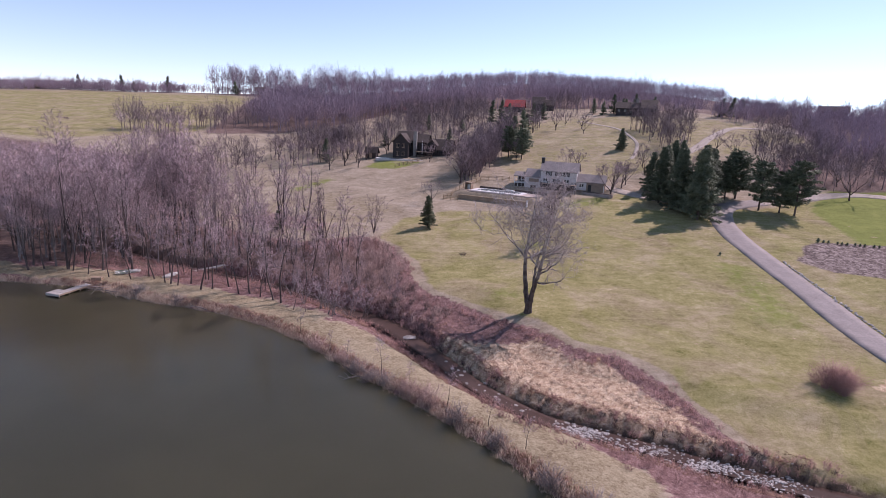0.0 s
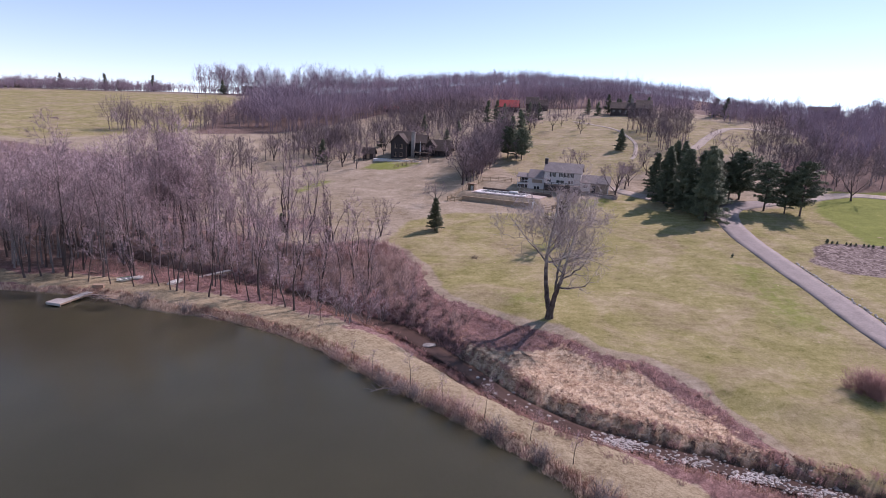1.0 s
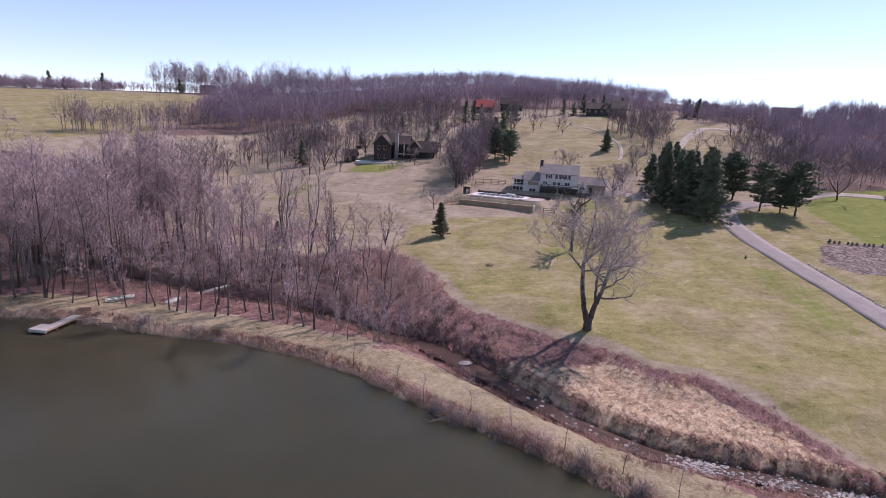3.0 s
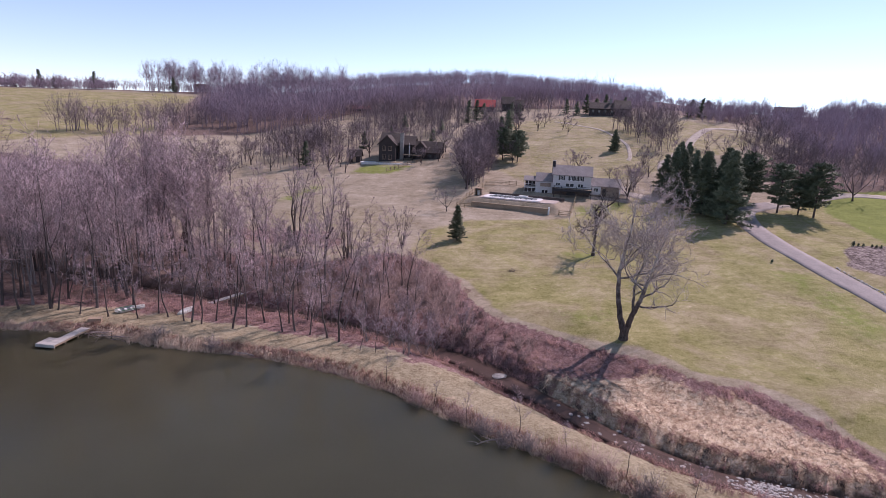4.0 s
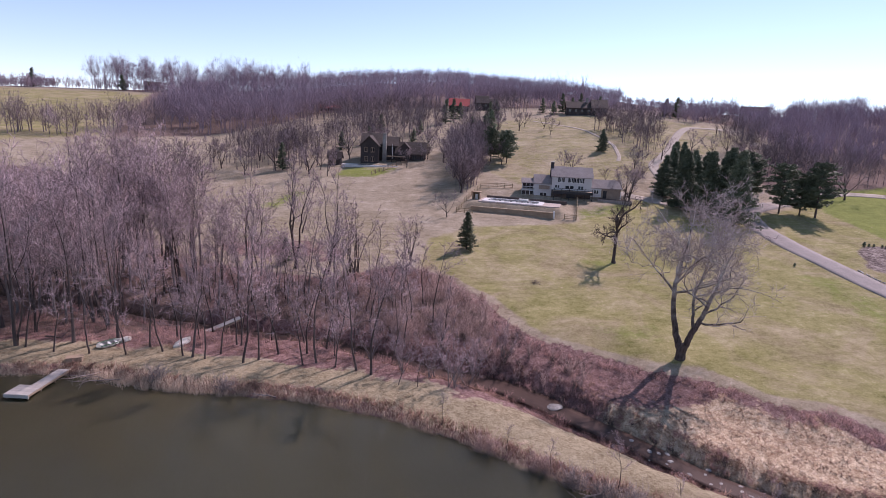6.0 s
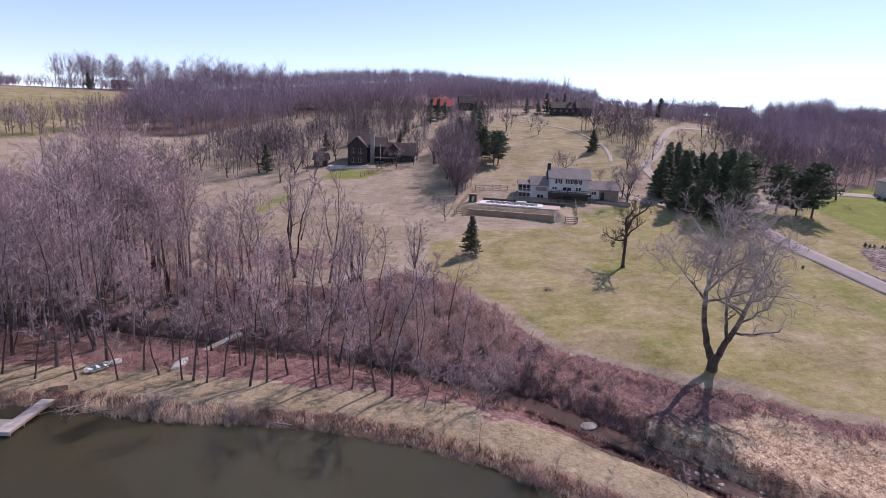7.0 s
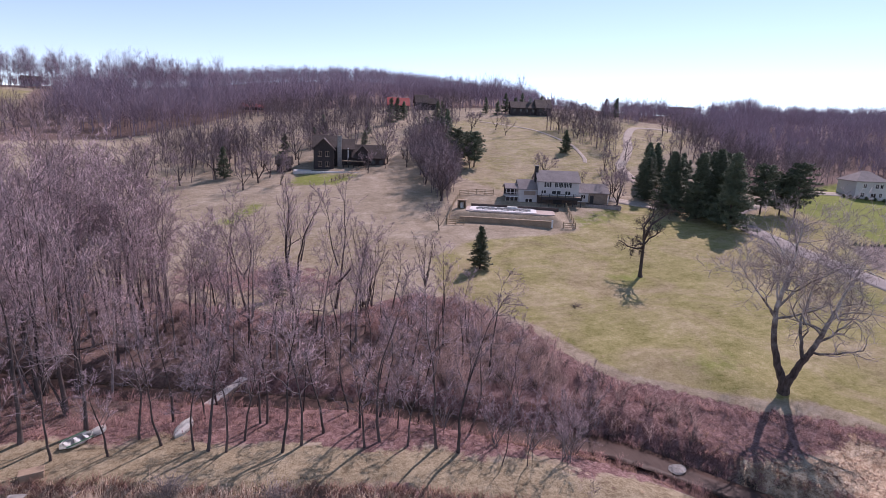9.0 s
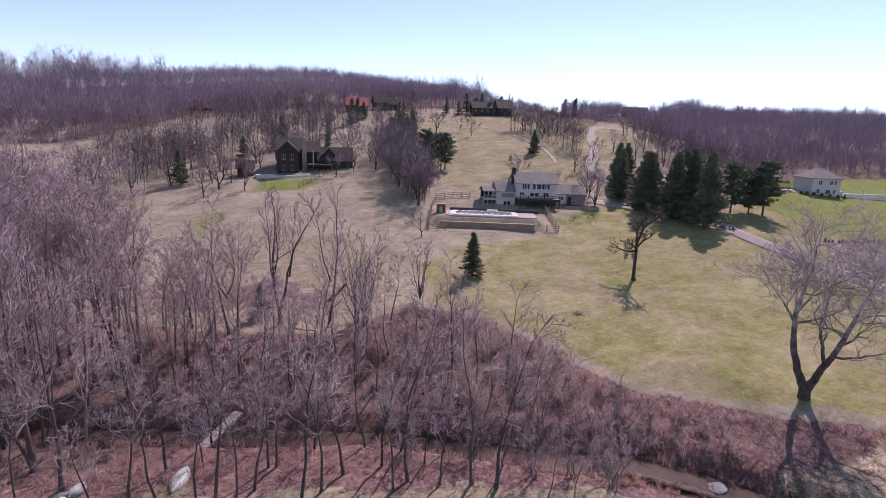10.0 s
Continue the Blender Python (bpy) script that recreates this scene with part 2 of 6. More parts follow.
# ---- building blocks ----
def fast_mesh(name, verts, faces, material, smooth=False):
    """A mesh from arrays: verts (n, 3) and a list of face arrays (m, 3) or (m, 4)."""
    me = bpy.data.meshes.new(name)
    faces = [f for f in faces if len(f)]
    me.vertices.add(len(verts))
    me.vertices.foreach_set("co", np.ascontiguousarray(verts, np.float32).ravel())
    loops = np.concatenate([f.ravel() for f in faces]).astype(np.int32)
    sizes = np.concatenate([np.full(len(f), f.shape[1]) for f in faces]).astype(np.int32)
    me.loops.add(len(loops))
    me.loops.foreach_set("vertex_index", loops)
    me.polygons.add(len(sizes))
    me.polygons.foreach_set("loop_start", np.concatenate(([0], np.cumsum(sizes)[:-1])).astype(np.int32))
    me.polygons.foreach_set("loop_total", sizes)
    if smooth:
        me.polygons.foreach_set("use_smooth", np.ones(len(sizes), bool))
    me.update(calc_edges=True)
    me.materials.append(material)
    return me


def part(name, bm, material, parent=None, label=""):
    """Links a bmesh (or a ready mesh) as one object, under a thing or a part."""
    if isinstance(bm, bmesh.types.BMesh):
        me = bpy.data.meshes.new(name)
        bm.to_mesh(me)
        bm.free()
        me.materials.append(material)
    else:
        me = bm
    ob = new(name, me)
    if parent:
        ob.parent = parent
    return tagged(ob, label)


def thing(name, place, label, category, group="", kind=""):
    ob = new(name)
    ob.empty_display_size = 0.3
    ob.matrix_basis = place
    return tagged(ob, label, category, group, kind)


def block(bm, x0, x1, y0, y1, z0, z1, bevel=0.0):
    """A box with softened edges in bm."""
    r = bmesh.ops.create_cube(bm, size=1, matrix=Matrix.Translation(((x0 + x1) / 2, (y0 + y1) / 2, (z0 + z1) / 2)) @ Matrix.Diagonal((x1 - x0, y1 - y0, z1 - z0, 1)))
    if bevel:
        edges = list({e for v in r["verts"] for e in v.link_edges})
        bmesh.ops.bevel(bm, geom=edges, offset=bevel, segments=1, affect="EDGES")
    return bm


def box(x0, x1, y0, y1, z0, z1, bevel=0.015):
    return block(bmesh.new(), x0, x1, y0, y1, z0, z1, bevel)

# ---- the lie of the land ----
# spot heights of the valley: rows run away from the pond, columns across it
TX = np.array((-320, -150, -60, -20, 20, 60, 100, 180, 270, 420), float)
TY = np.array((-60, 40, 70, 100, 130, 150, 190, 250, 400, 650, 1400), float)
TZ = np.array((
    (3, 3, 4, 6, 9, 11, 15, 22, 37, 40, 44),
    (2, 2, 2, 4, 7, 9, 13, 21, 40, 44, 46),
    (.5, .5, .8, 2, 4, 6, 11, 20, 41, 58, 50),
    (.5, .5, .6, 3, 6.6, 9, 14.5, 23, 43, 64, 54),
    (-2, -1.8, 1.4, 4.3, 8.2, 11.6, 18, 28, 46, 69, 56),
    (-1, -.6, 2.0, 6.2, 10.2, 13.5, 22, 31, 48, 72, 56),
    (2, 2.4, 4.2, 7.4, 12, 15, 24, 35, 46, 75, 54),
    (7, 7, 8, 10, 13.4, 17, 26, 36.5, 41, 74, 48),
    (8, 8, 9, 12, 17, 21, 30, 36, 40, 70, 48),
    (10, 11, 12, 15, 21, 26, 36, 43, 49, 50, 44)), float)


def glide(k, v, a):
    """Smooth curve through the values v (last axis) at the knots k."""
    s = np.gradient(v, k, axis=-1)
    i = np.clip(np.searchsorted(k, a) - 1, 0, len(k) - 2)
    h = k[i + 1] - k[i]
    u = np.clip((a - k[i]) / h, 0, 1)
    return ((2 * u**3 - 3 * u**2 + 1) * v[..., i] + (u**3 - 2 * u**2 + u) * h * s[..., i]
            + (3 * u**2 - 2 * u**3) * v[..., i + 1] + (u**3 - u**2) * h * s[..., i + 1])


def base_height(x, y):
    x, y = np.atleast_1d(np.asarray(x, float)), np.atleast_1d(np.asarray(y, float))
    cols = glide(TY, TZ, y)                      # column heights at each y
    out = np.empty(len(x))
    s = np.gradient(cols, TX, axis=0)
    i = np.clip(np.searchsorted(TX, x) - 1, 0, len(TX) - 2)
    n = np.arange(len(x))
    h = TX[i + 1] - TX[i]
    u = np.clip((x - TX[i]) / h, 0, 1)
    return ((2 * u**3 - 3 * u**2 + 1) * cols[i, n] + (u**3 - 2 * u**2 + u) * h * s[i, n]
            + (3 * u**2 - 2 * u**3) * cols[i + 1, n] + (u**3 - u**2) * h * s[i + 1, n])


SHORE = np.array(((-170, 100), (-110, 88), (-69, 82.5), (-56, 81.3), (-50, 79.3), (-46, 77), (-39, 74.8), (-30, 72), (-22, 67.6), (-17, 63.7),
                  (-12, 58.8), (-7, 54), (-1.2, 48.6), (4.6, 42.6), (9.1, 36.8), (16, 28), (30, 8), (50, -40), (60, -140)), float)
STREAM = np.array(((-170, 150), (-110, 128), (-80, 114), (-62, 106), (-53, 100.5), (-47, 98), (-40, 94.8), (-33, 91.5), (-26, 88), (-16, 80.5), (-8.8, 76.8), (-5.2, 73.5),
                   (-2.3, 69.1), (1.9, 63.4), (5.6, 57.7), (11.9, 51.8), (17.4, 49.3), (23.3, 46.8), (28.6, 44.3), (35.1, 41.8), (48.1, 37.2), (80, 22)), float)
EDGE = np.array(((-170, 160), (-90, 128), (-60, 117), (-47, 115.5), (-37, 109.5), (-29, 105.3), (-22, 107), (-14.5, 108.5), (-9, 102.5), (-4.8, 94.5), (-3.2, 84.9),
                 (-0.8, 81), (3.9, 78.3), (8.6, 74.4), (13.4, 70.9), (17.2, 65.3), (22.1, 62.2), (26.9, 57.9), (29.4, 49.9), (31.3, 44.1), (34.8, 35.9), (58.6, 26.4), (127.2, 10.5)), float)


def offset_from(line, x, y):
    """Signed distance from a line: positive on the house's side of it."""
    best, sign = np.full(len(x), 1e9), np.ones(len(x))
    for (ax, ay), (bx, by) in zip(line[:-1], line[1:]):
        dx, dy = bx - ax, by - ay
        u = np.clip(((x - ax) * dx + (y - ay) * dy) / (dx * dx + dy * dy), 0, 1)
        d = np.hypot(x - ax - u * dx, y - ay - u * dy)
        closer = d < best - 1e-9
        best = np.where(closer, d, best)
        sign = np.where(closer, np.where(dx * (y - ay) - dy * (x - ax) >= 0, 1.0, -1.0), sign)
    return best * sign


def step(a, b, v):
    u = np.clip((v - a) / (b - a), 0, 1)
    return u * u * (3 - 2 * u)


def within(poly, x, y, soft):
    """1 inside a polygon, falling to 0 over soft metres about its edge."""
    inside, best = np.zeros(len(x), bool), np.full(len(x), 1e9)
    for (ax, ay), (bx, by) in zip(poly, poly[1:] + poly[:1]):
        with np.errstate(divide="ignore", invalid="ignore"):
            inside ^= ((ay > y) != (by > y)) & (x < (bx - ax) * (y - ay) / (by - ay + 1e-12) + ax)
        dx, dy = bx - ax, by - ay
        u = np.clip(((x - ax) * dx + (y - ay) * dy) / (dx * dx + dy * dy), 0, 1)
        best = np.minimum(best, np.hypot(x - ax - u * dx, y - ay - u * dy))
    return step(-soft, soft, np.where(inside, best, -best))


def ripple(x, y, size, seed=0.0):
    """Gentle unevenness."""
    a, b = x / size + seed, y / size - seed
    return (np.sin(a * 1.7 + 1.3 * np.sin(b * 1.1)) + np.sin(b * 2.1 + 1.7 * np.sin(a * 0.9 + 2)) + np.sin((a + b) * 3.3)) / 3


POOL = (15.0, 139.3, -28.6)        # middle of the pool terrace and its turn
HOUSE = (27.0, 146.6, -20.0)       # front corner of the white house and its turn
TERRACE, WALL_TOP = 10.7, 9.6


def brook_level(x):
    """Height of the brook's water, which falls as it runs past the pond."""
    return np.interp(x, (-60, -20, -3, 15, 45), (-1.12, -1.3, -1.95, -2.55, -3.0))


def height(x, y):
    x, y = np.atleast_1d(np.asarray(x, float)), np.atleast_1d(np.asarray(y, float))
    z = base_height(x, y) + 0.12 * ripple(x, y, 9.0) + 0.6 * ripple(x, y, 55.0, 3) * step(160, 260, y)
    shore, brook = offset_from(SHORE, x, y), offset_from(STREAM, x, y)
    # the flat strip between pond and brook
    bank = 0.75 + 0.15 * ripple(x, y, 4.0, 1)
    level = brook_level(x)
    fall = np.clip((shore - 3.0) / np.maximum(shore - 3.0 - brook, 0.5), 0, 1) * step(-22, -6, x)
    z = np.where(brook < 0, bank + (level + 0.35 - bank) * fall ** 1.3, z)
    # gentle slope down to the brook
    slope = level + 0.65 + np.interp(x, (-30, -4, 6), (0.2, 0.27, 0.1)) * np.maximum(brook, 0) + 0.3 * np.maximum(brook - np.interp(x, (4, 12), (7, 9.3)), 0)
    z = np.where(brook > 0, np.minimum(z, slope + 0.25 * step(0, 1, z - slope)), z)
    # the brook's bed, with a steeper bank on the house's side
    wide = 1.5 + 0.5 * ripple(x, y, 11.0, 5) + 1.0 * np.exp(-(((x + 4) / 9) ** 2))
    near = np.where(brook > 0, step(wide + 1.1, wide * 0.8, brook), step(wide + 3.4, wide * 0.7, -brook))
    z = z + (level - 0.38 - z) * near
    # worn, uneven banks
    z = z + 0.2 * ripple(x, y, 1.5, 7) * step(9, 3, np.abs(brook)) * step(0.5, 2.0, np.abs(brook - 0.3))
    # the pond's basin
    z = np.where(shore < 2.2, z * step(-0.3, 2.2, shore) + (1 - step(-0.3, 2.2, shore)) * (-0.25 - 1.6 * step(0, 7, -shore)), z)
    far_bank = np.maximum(step(-150, -210, x), step(-150, -230, y))
    z = np.where(shore < 0, z + far_bank * 6, z)
    # the levelled pool terrace
    px, py, turn = POOL
    c, s = math.cos(radians(turn)), math.sin(radians(turn))
    u, v = (x - px) * c + (y - py) * s, -(x - px) * s + (y - py) * c
    before = step(13.5, 10.5, np.abs(u)) * step(-16, -6, v) * (v < -2.9)
    z = z + (np.minimum(z, WALL_TOP - 1.0 + 0.05 * (v + 4)) - z) * before
    flat = step(13, 9.6, np.abs(u)) * step(-3.7, -2.6, v) * step(13, 7.5, v)
    z = z + (WALL_TOP - 0.1 + (TERRACE - WALL_TOP) * step(-3.6, -1.0, v) - z) * flat
    return z


def ground_at(x, y):
    return float(height(x, y)[0])


def spaced(lo, hi, fine, out, grow):
    """Lines fine metres apart from lo to hi, then ever wider out to the horizon."""
    mid = list(np.arange(lo, hi + fine / 2, fine))
    a, b, d = [], [], fine
    x, y = lo, mid[-1]
    while y - hi < out:
        d *= grow
        x, y = x - d, y + d
        a.append(x)
        b.append(y)
    return np.array(a[::-1] + mid + b)


def build_ground():
    gx, gy = spaced(-70, 66, 0.9, 3200, 1.07), spaced(32, 146, 0.9, 3200, 1.07)
    X, Y = np.meshgrid(gx, gy)
    x, y = X.ravel(), Y.ravel()
    z = height(x, y)
    nx, ny = len(gx), len(gy)
    i = (np.arange(ny - 1)[:, None] * nx + np.arange(nx - 1)).ravel()
    me = fast_mesh("ground", np.stack((x, y, z), 1), [np.stack((i, i + 1, i + nx + 1, i + nx), 1)], GROUND, True)
    shore, brook, edge = offset_from(SHORE, x, y), offset_from(STREAM, x, y), offset_from(EDGE, x, y)
    wob = ripple(x, y, 3.1, 2) * 1.2 + ripple(x, y, 8.3, 4) * 1.5
    lawn = within([(-13, 106), (-3, 92), (-1, 79), (14, 69), (28, 40), (120, 0), (200, 60), (200, 150), (130, 150), (75, 128), (60, 134), (47, 142), (24, 128), (2, 128), (-8, 122)], x, y, 4 )
    upper = within([(17, 170), (26, 240), (60, 262), (110, 250), (128, 226), (136, 198), (108, 186), (70, 165), (44, 152), (22, 156)], x, y, 3) * 0.52
    far_field = within([(-420, 235), (-150, 205), (-104, 240), (-124, 382), (-200, 405), (-420, 330)], x, y, 5) * 0.6
    zones = {
        "lawn": np.maximum.reduce((lawn * step(0, 3, edge + wob * 0.4), upper, far_field)),
        "lush": np.maximum.reduce((
            within([(84, 104), (150, 96), (190, 150), (120, 160), (98, 140), (88, 128)], x, y, 4) * 0.85,
            within([(54.8, 67.6), (57.5, 82.8), (59.3, 98), (47.9, 97.7), (46.1, 83.6), (42.9, 70.5)], x, y, 7) * 0.55,
            within([(25, 128), (44, 132), (44, 142), (28, 138)], x, y, 4) * 0.55,
            within([(-27, 176), (-14, 172), (-4, 184), (-22, 189)], x, y, 3) * 0.62,
            within([(-46, 150), (-38, 148), (-30, 162), (-34, 168)], x, y, 4) * 0.6,
            within([(6.5, 77.2), (15.2, 76.5), (18.1, 84.3), (4, 86)], x, y, 5) * 0.5,
            within([(16, 102), (24, 102), (26, 110), (14, 110)], x, y, 4) * 0.5)),
        "straw": np.maximum.reduce((
            step(1.0, 2.2, shore + wob * 0.3) * step(-2.5, -4.0, brook) * step(9.5, 6.0, shore + wob * 1.3),
            within([(-47, 117), (-36, 111), (-24, 108), (-14, 112), (-10, 130), (-30, 150), (-45, 140)], x, y, 6) * 0.55)),
        "pale": np.maximum(within([(49.4, 51.8), (51.4, 57.1), (58.4, 60.8), (57.8, 43.4), (51.2, 43.3)], x, y, 1.5) * 0.9, within([(0.5, 68.6), (13.5, 66.5), (23, 58.6), (28, 48.6), (33.2, 37.2), (25.7, 46.7), (13.4, 52.8), (4.8, 61.7)], x + wob * 0.6, y + wob * 0.4, 2.6)),
        "litter": np.maximum(step(0.8, -0.6, edge + wob * 0.5) * (1 - within([(0.5, 68.6), (13.6, 65.7), (23, 57.6), (27.7, 47.2), (33.2, 37.2), (25.7, 46.7), (13.4, 52.8), (4.8, 61.7)], x + wob * 0.6, y + wob * 0.4, 2.2)) *
                             (1 - step(1, 2.2, shore + wob * 0.3) * step(-2.5, -4, brook) * step(9.5, 6, shore + wob * 1.3)),
                             within([(-52, 124), (-44, 115), (-34, 113), (-24, 112), (-22, 117), (-34, 125), (-48, 130)], x + wob, y + wob, 5) * 0.66),
        "woods": np.maximum.reduce((
            within([(-170, 96), (-62, 92), (-50, 90), (-44, 100), (-46, 116), (-58, 126), (-70, 150), (-100, 190), (-170, 205)], x, y, 6),
            within([(-104, 240), (-75, 250), (-49, 279), (-30, 316), (20, 310), (70, 300), (120, 268), (142, 225), (140, 190), (100, 172), (92, 150), (112, 144), (140, 150), (175, 146), (420, 110), (900, 200), (900, 1500), (-900, 1500), (-420, 430), (-130, 400)], x, y, 6),
            within([(-6, 104), (-4, 92), (-6, 82), (-30, 92), (-44, 100), (-40, 108), (-24, 103), (-12, 106)], x, y, 3) * 0.6)),
        "stone": np.maximum.reduce((
            within([(66, 97), (72, 104), (77, 107), (92, 105), (100, 92), (80, 87), (70, 91)], x + wob * 0.5, y, 1.5) * 0.8,
            step(3.2, 1.2, np.abs(brook)) * step(4, 10, x) * 0.62)),
        "mud": np.maximum(step(0.75, 0.1, shore), step(1.9, 0.9, np.abs(brook - 0.5)) * 0.75),
    }
    for name, values in zones.items():
        me.attributes.new(name, "FLOAT", "POINT").data.foreach_set("value", np.asarray(values, np.float32))
    return tagged(part("ground", me, None), "rolling early-spring ground of yellowed turf, meadow and leaf litter", "ground", kind="structure")


build_ground()


def pool_of(name, corners, z, depth, material, label, category):
    """A level body of water with a flat top."""
    bm = bmesh.new()
    top = [bm.verts.new((a, b, z)) for a, b in corners]
    low = [bm.verts.new((a, b, z - depth)) for a, b in corners]
    bm.faces.new(top)
    bm.faces.new(low[::-1])
    for k in range(len(top)):
        j = (k + 1) % len(top)
        bm.faces.new((low[k], low[j], top[j], top[k]))
    bmesh.ops.recalc_face_normals(bm, faces=bm.faces)
    return tagged(part(name, bm, material), label, category, kind="structure")


shore_way = np.gradient(SHORE, axis=0)
shore_way /= np.linalg.norm(shore_way, axis=1)[:, None]
shore_line = SHORE + np.stack((-shore_way[:, 1], shore_way[:, 0]), 1) * 1.1
pool_of("water", [(-240, -260), (80, -260)] + [tuple(q) for q in shore_line[::-1].tolist()] + [(-240, 112)], 0.0, 6.0, POND, "murky olive-brown pond water, nearly still", "pond")


def ribbon(name, line, width, lift, material, label, category, follow=True, level=None, thick=0.25):
    """A strip along a line: a drive that follows the ground, or running water at a level."""
    pts = [Vector((*p, 0)) for p in line]
    dense = []
    for k in range(len(pts) - 1):
        p0, p1, p2, p3 = pts[max(k - 1, 0)], pts[k], pts[k + 1], pts[min(k + 2, len(pts) - 1)]
        m = max(2, int((p2 - p1).length / 1.2))
        for j in range(m):
            u = j / m
            dense.append(0.5 * (2 * p1 + (p2 - p0) * u + (2 * p0 - 5 * p1 + 4 * p2 - p3) * u * u + (3 * p1 - p0 - 3 * p2 + p3) * u**3))
    dense.append(pts[-1])
    d = np.array([(p.x, p.y) for p in dense])
    tan = np.gradient(d, axis=0)
    tan /= np.linalg.norm(tan, axis=1)[:, None]
    nor = np.stack((-tan[:, 1], tan[:, 0]), 1)
    w = np.interp(np.linspace(0, 1, len(d)), np.linspace(0, 1, len(width)), width) if isinstance(width, tuple) else np.full(len(d), width)
    across = np.array((-0.5, -0.5, -0.25, 0, 0.25, 0.5, 0.5))
    verts = []
    for k, a in enumerate(across):
        ragged = 1 + 0.03 * ripple(d[:, 0], d[:, 1], 2.0, k)
        q = d + nor * (a * w * ragged)[:, None]
        z = level(q[:, 0]) if level is not None else height(q[:, 0], q[:, 1]) + lift
        if k in (0, 6):
            z = z - thick
        verts.append(np.column_stack((q, z)))
    v = np.stack(verts, 1).reshape(-1, 3)
    i = (np.arange(len(d) - 1)[:, None] * 7 + np.arange(6)).ravel()
    me = fast_mesh(name, v, [np.stack((i, i + 7, i + 8, i + 1), 1)], material)
    ob = part(name, me, None)
    return tagged(ob, label, category, kind="structure")


ribbon("brook_water", STREAM[1:-1], (3.0, 2.8, 2.6, 2.8, 4.4, 2.6, 2.1, 2.1), 0, BROOK, "shallow dark brook water between low banks", "brook", level=brook_level, thick=0.02)
DRIVE = ((61.0, 20), (59.9, 49.3), (59.0, 65.9), (59.5, 75.9), (60.1, 85), (60.6, 99.6), (61.6, 111), (64.6, 122), (70, 130.6), (80, 134))
ribbon("driveway", DRIVE, 5.0, 0.07, ASPHALT, "pale worn asphalt driveway climbing across the lawn", "driveway")
ribbon("road", ((80, 134), (90, 136.5), (98, 139.5), (108, 141.5), (118, 139), (150, 128), (200, 120)), 4.2, 0.08, GRAVEL, "pale gravel lane to the white house", "lane")
ribbon("house_lane", ((67.5, 127), (61, 133.5), (53.5, 138.5), (48.5, 143.5), (44, 148.5)), 4.0, 0.08, GRAVEL, "pale gravel lane to the house front", "lane")
ribbon("upper_road", ((66, 128), (64, 150), (68.6, 168.4), (77.9, 178.6), (88, 189.4), (99, 203.5), (111, 216), (119, 220), (130, 215.6), (141, 208)), 3.0, 0.1, GRAVEL, "pale gravel road up the hillside", "road")
ribbon("footpath", ((61, 176), (64, 181.2), (69.2, 196), (70.5, 210), (70.5, 222), (66, 236), (60, 248)), 1.25, 0.1, GRAVEL, "pale gravel track across the upper field", "track")

# ---- trees ----
def tubes(segs, sides):
    """Open tapered tubes for rows of p0, p1, r0, r1."""
    s = np.asarray(segs, float)
    if not len(s):
        return np.zeros((0, 3)), np.zeros((0, 4), int)
    p0, p1, r0, r1 = s[:, :3], s[:, 3:6], s[:, 6], s[:, 7]
    d = p1 - p0
    d /= np.linalg.norm(d, axis=1)[:, None] + 1e-9
    ref = np.where(np.abs(d[:, 2:3]) > 0.8, np.array([[1.0, 0, 0]]), np.array([[0, 0, 1.0]]))
    a = np.cross(d, ref)
    a /= np.linalg.norm(a, axis=1)[:, None]
    b = np.cross(d, a)
    ang = np.arange(sides) * 2 * np.pi / sides
    ring = a[:, None] * np.cos(ang)[None, :, None] + b[:, None] * np.sin(ang)[None, :, None]
    v = np.concatenate((p0[:, None] + ring * r0[:, None, None], p1[:, None] + ring * r1[:, None, None]), 1).reshape(-1, 3)
    base = (np.arange(len(s)) * 2 * sides)[:, None]
    k, kn = np.arange(sides), (np.arange(sides) + 1) % sides
    f = np.stack((base + k, base + kn, base + kn + sides, base + k + sides), 2).reshape(-1, 4)
    return v, f


def hose(pts, rad, sides):
    """A continuous tapered tube along points."""
    pts, rad = np.asarray(pts, float), np.asarray(rad, float)
    d = np.gradient(pts, axis=0)
    d /= np.linalg.norm(d, axis=1)[:, None] + 1e-9
    a = unit(np.cross(d[0], (1.0, 0.1, 0.05)))
    rings = []
    ang = np.arange(sides) * 2 * np.pi / sides
    for p, w, r in zip(pts, d, rad):
        a = unit(a - w * (a @ w))
        b = np.cross(w, a)
        rings.append(p + (np.outer(np.cos(ang), a) + np.outer(np.sin(ang), b)) * r)
    v = np.concatenate(rings)
    base = (np.arange(len(pts) - 1) * sides)[:, None]
    k, kn = np.arange(sides), (np.arange(sides) + 1) % sides
    f = np.stack((base + k, base + kn, base + kn + sides, base + k + sides), 2).reshape(-1, 4)
    return v, f


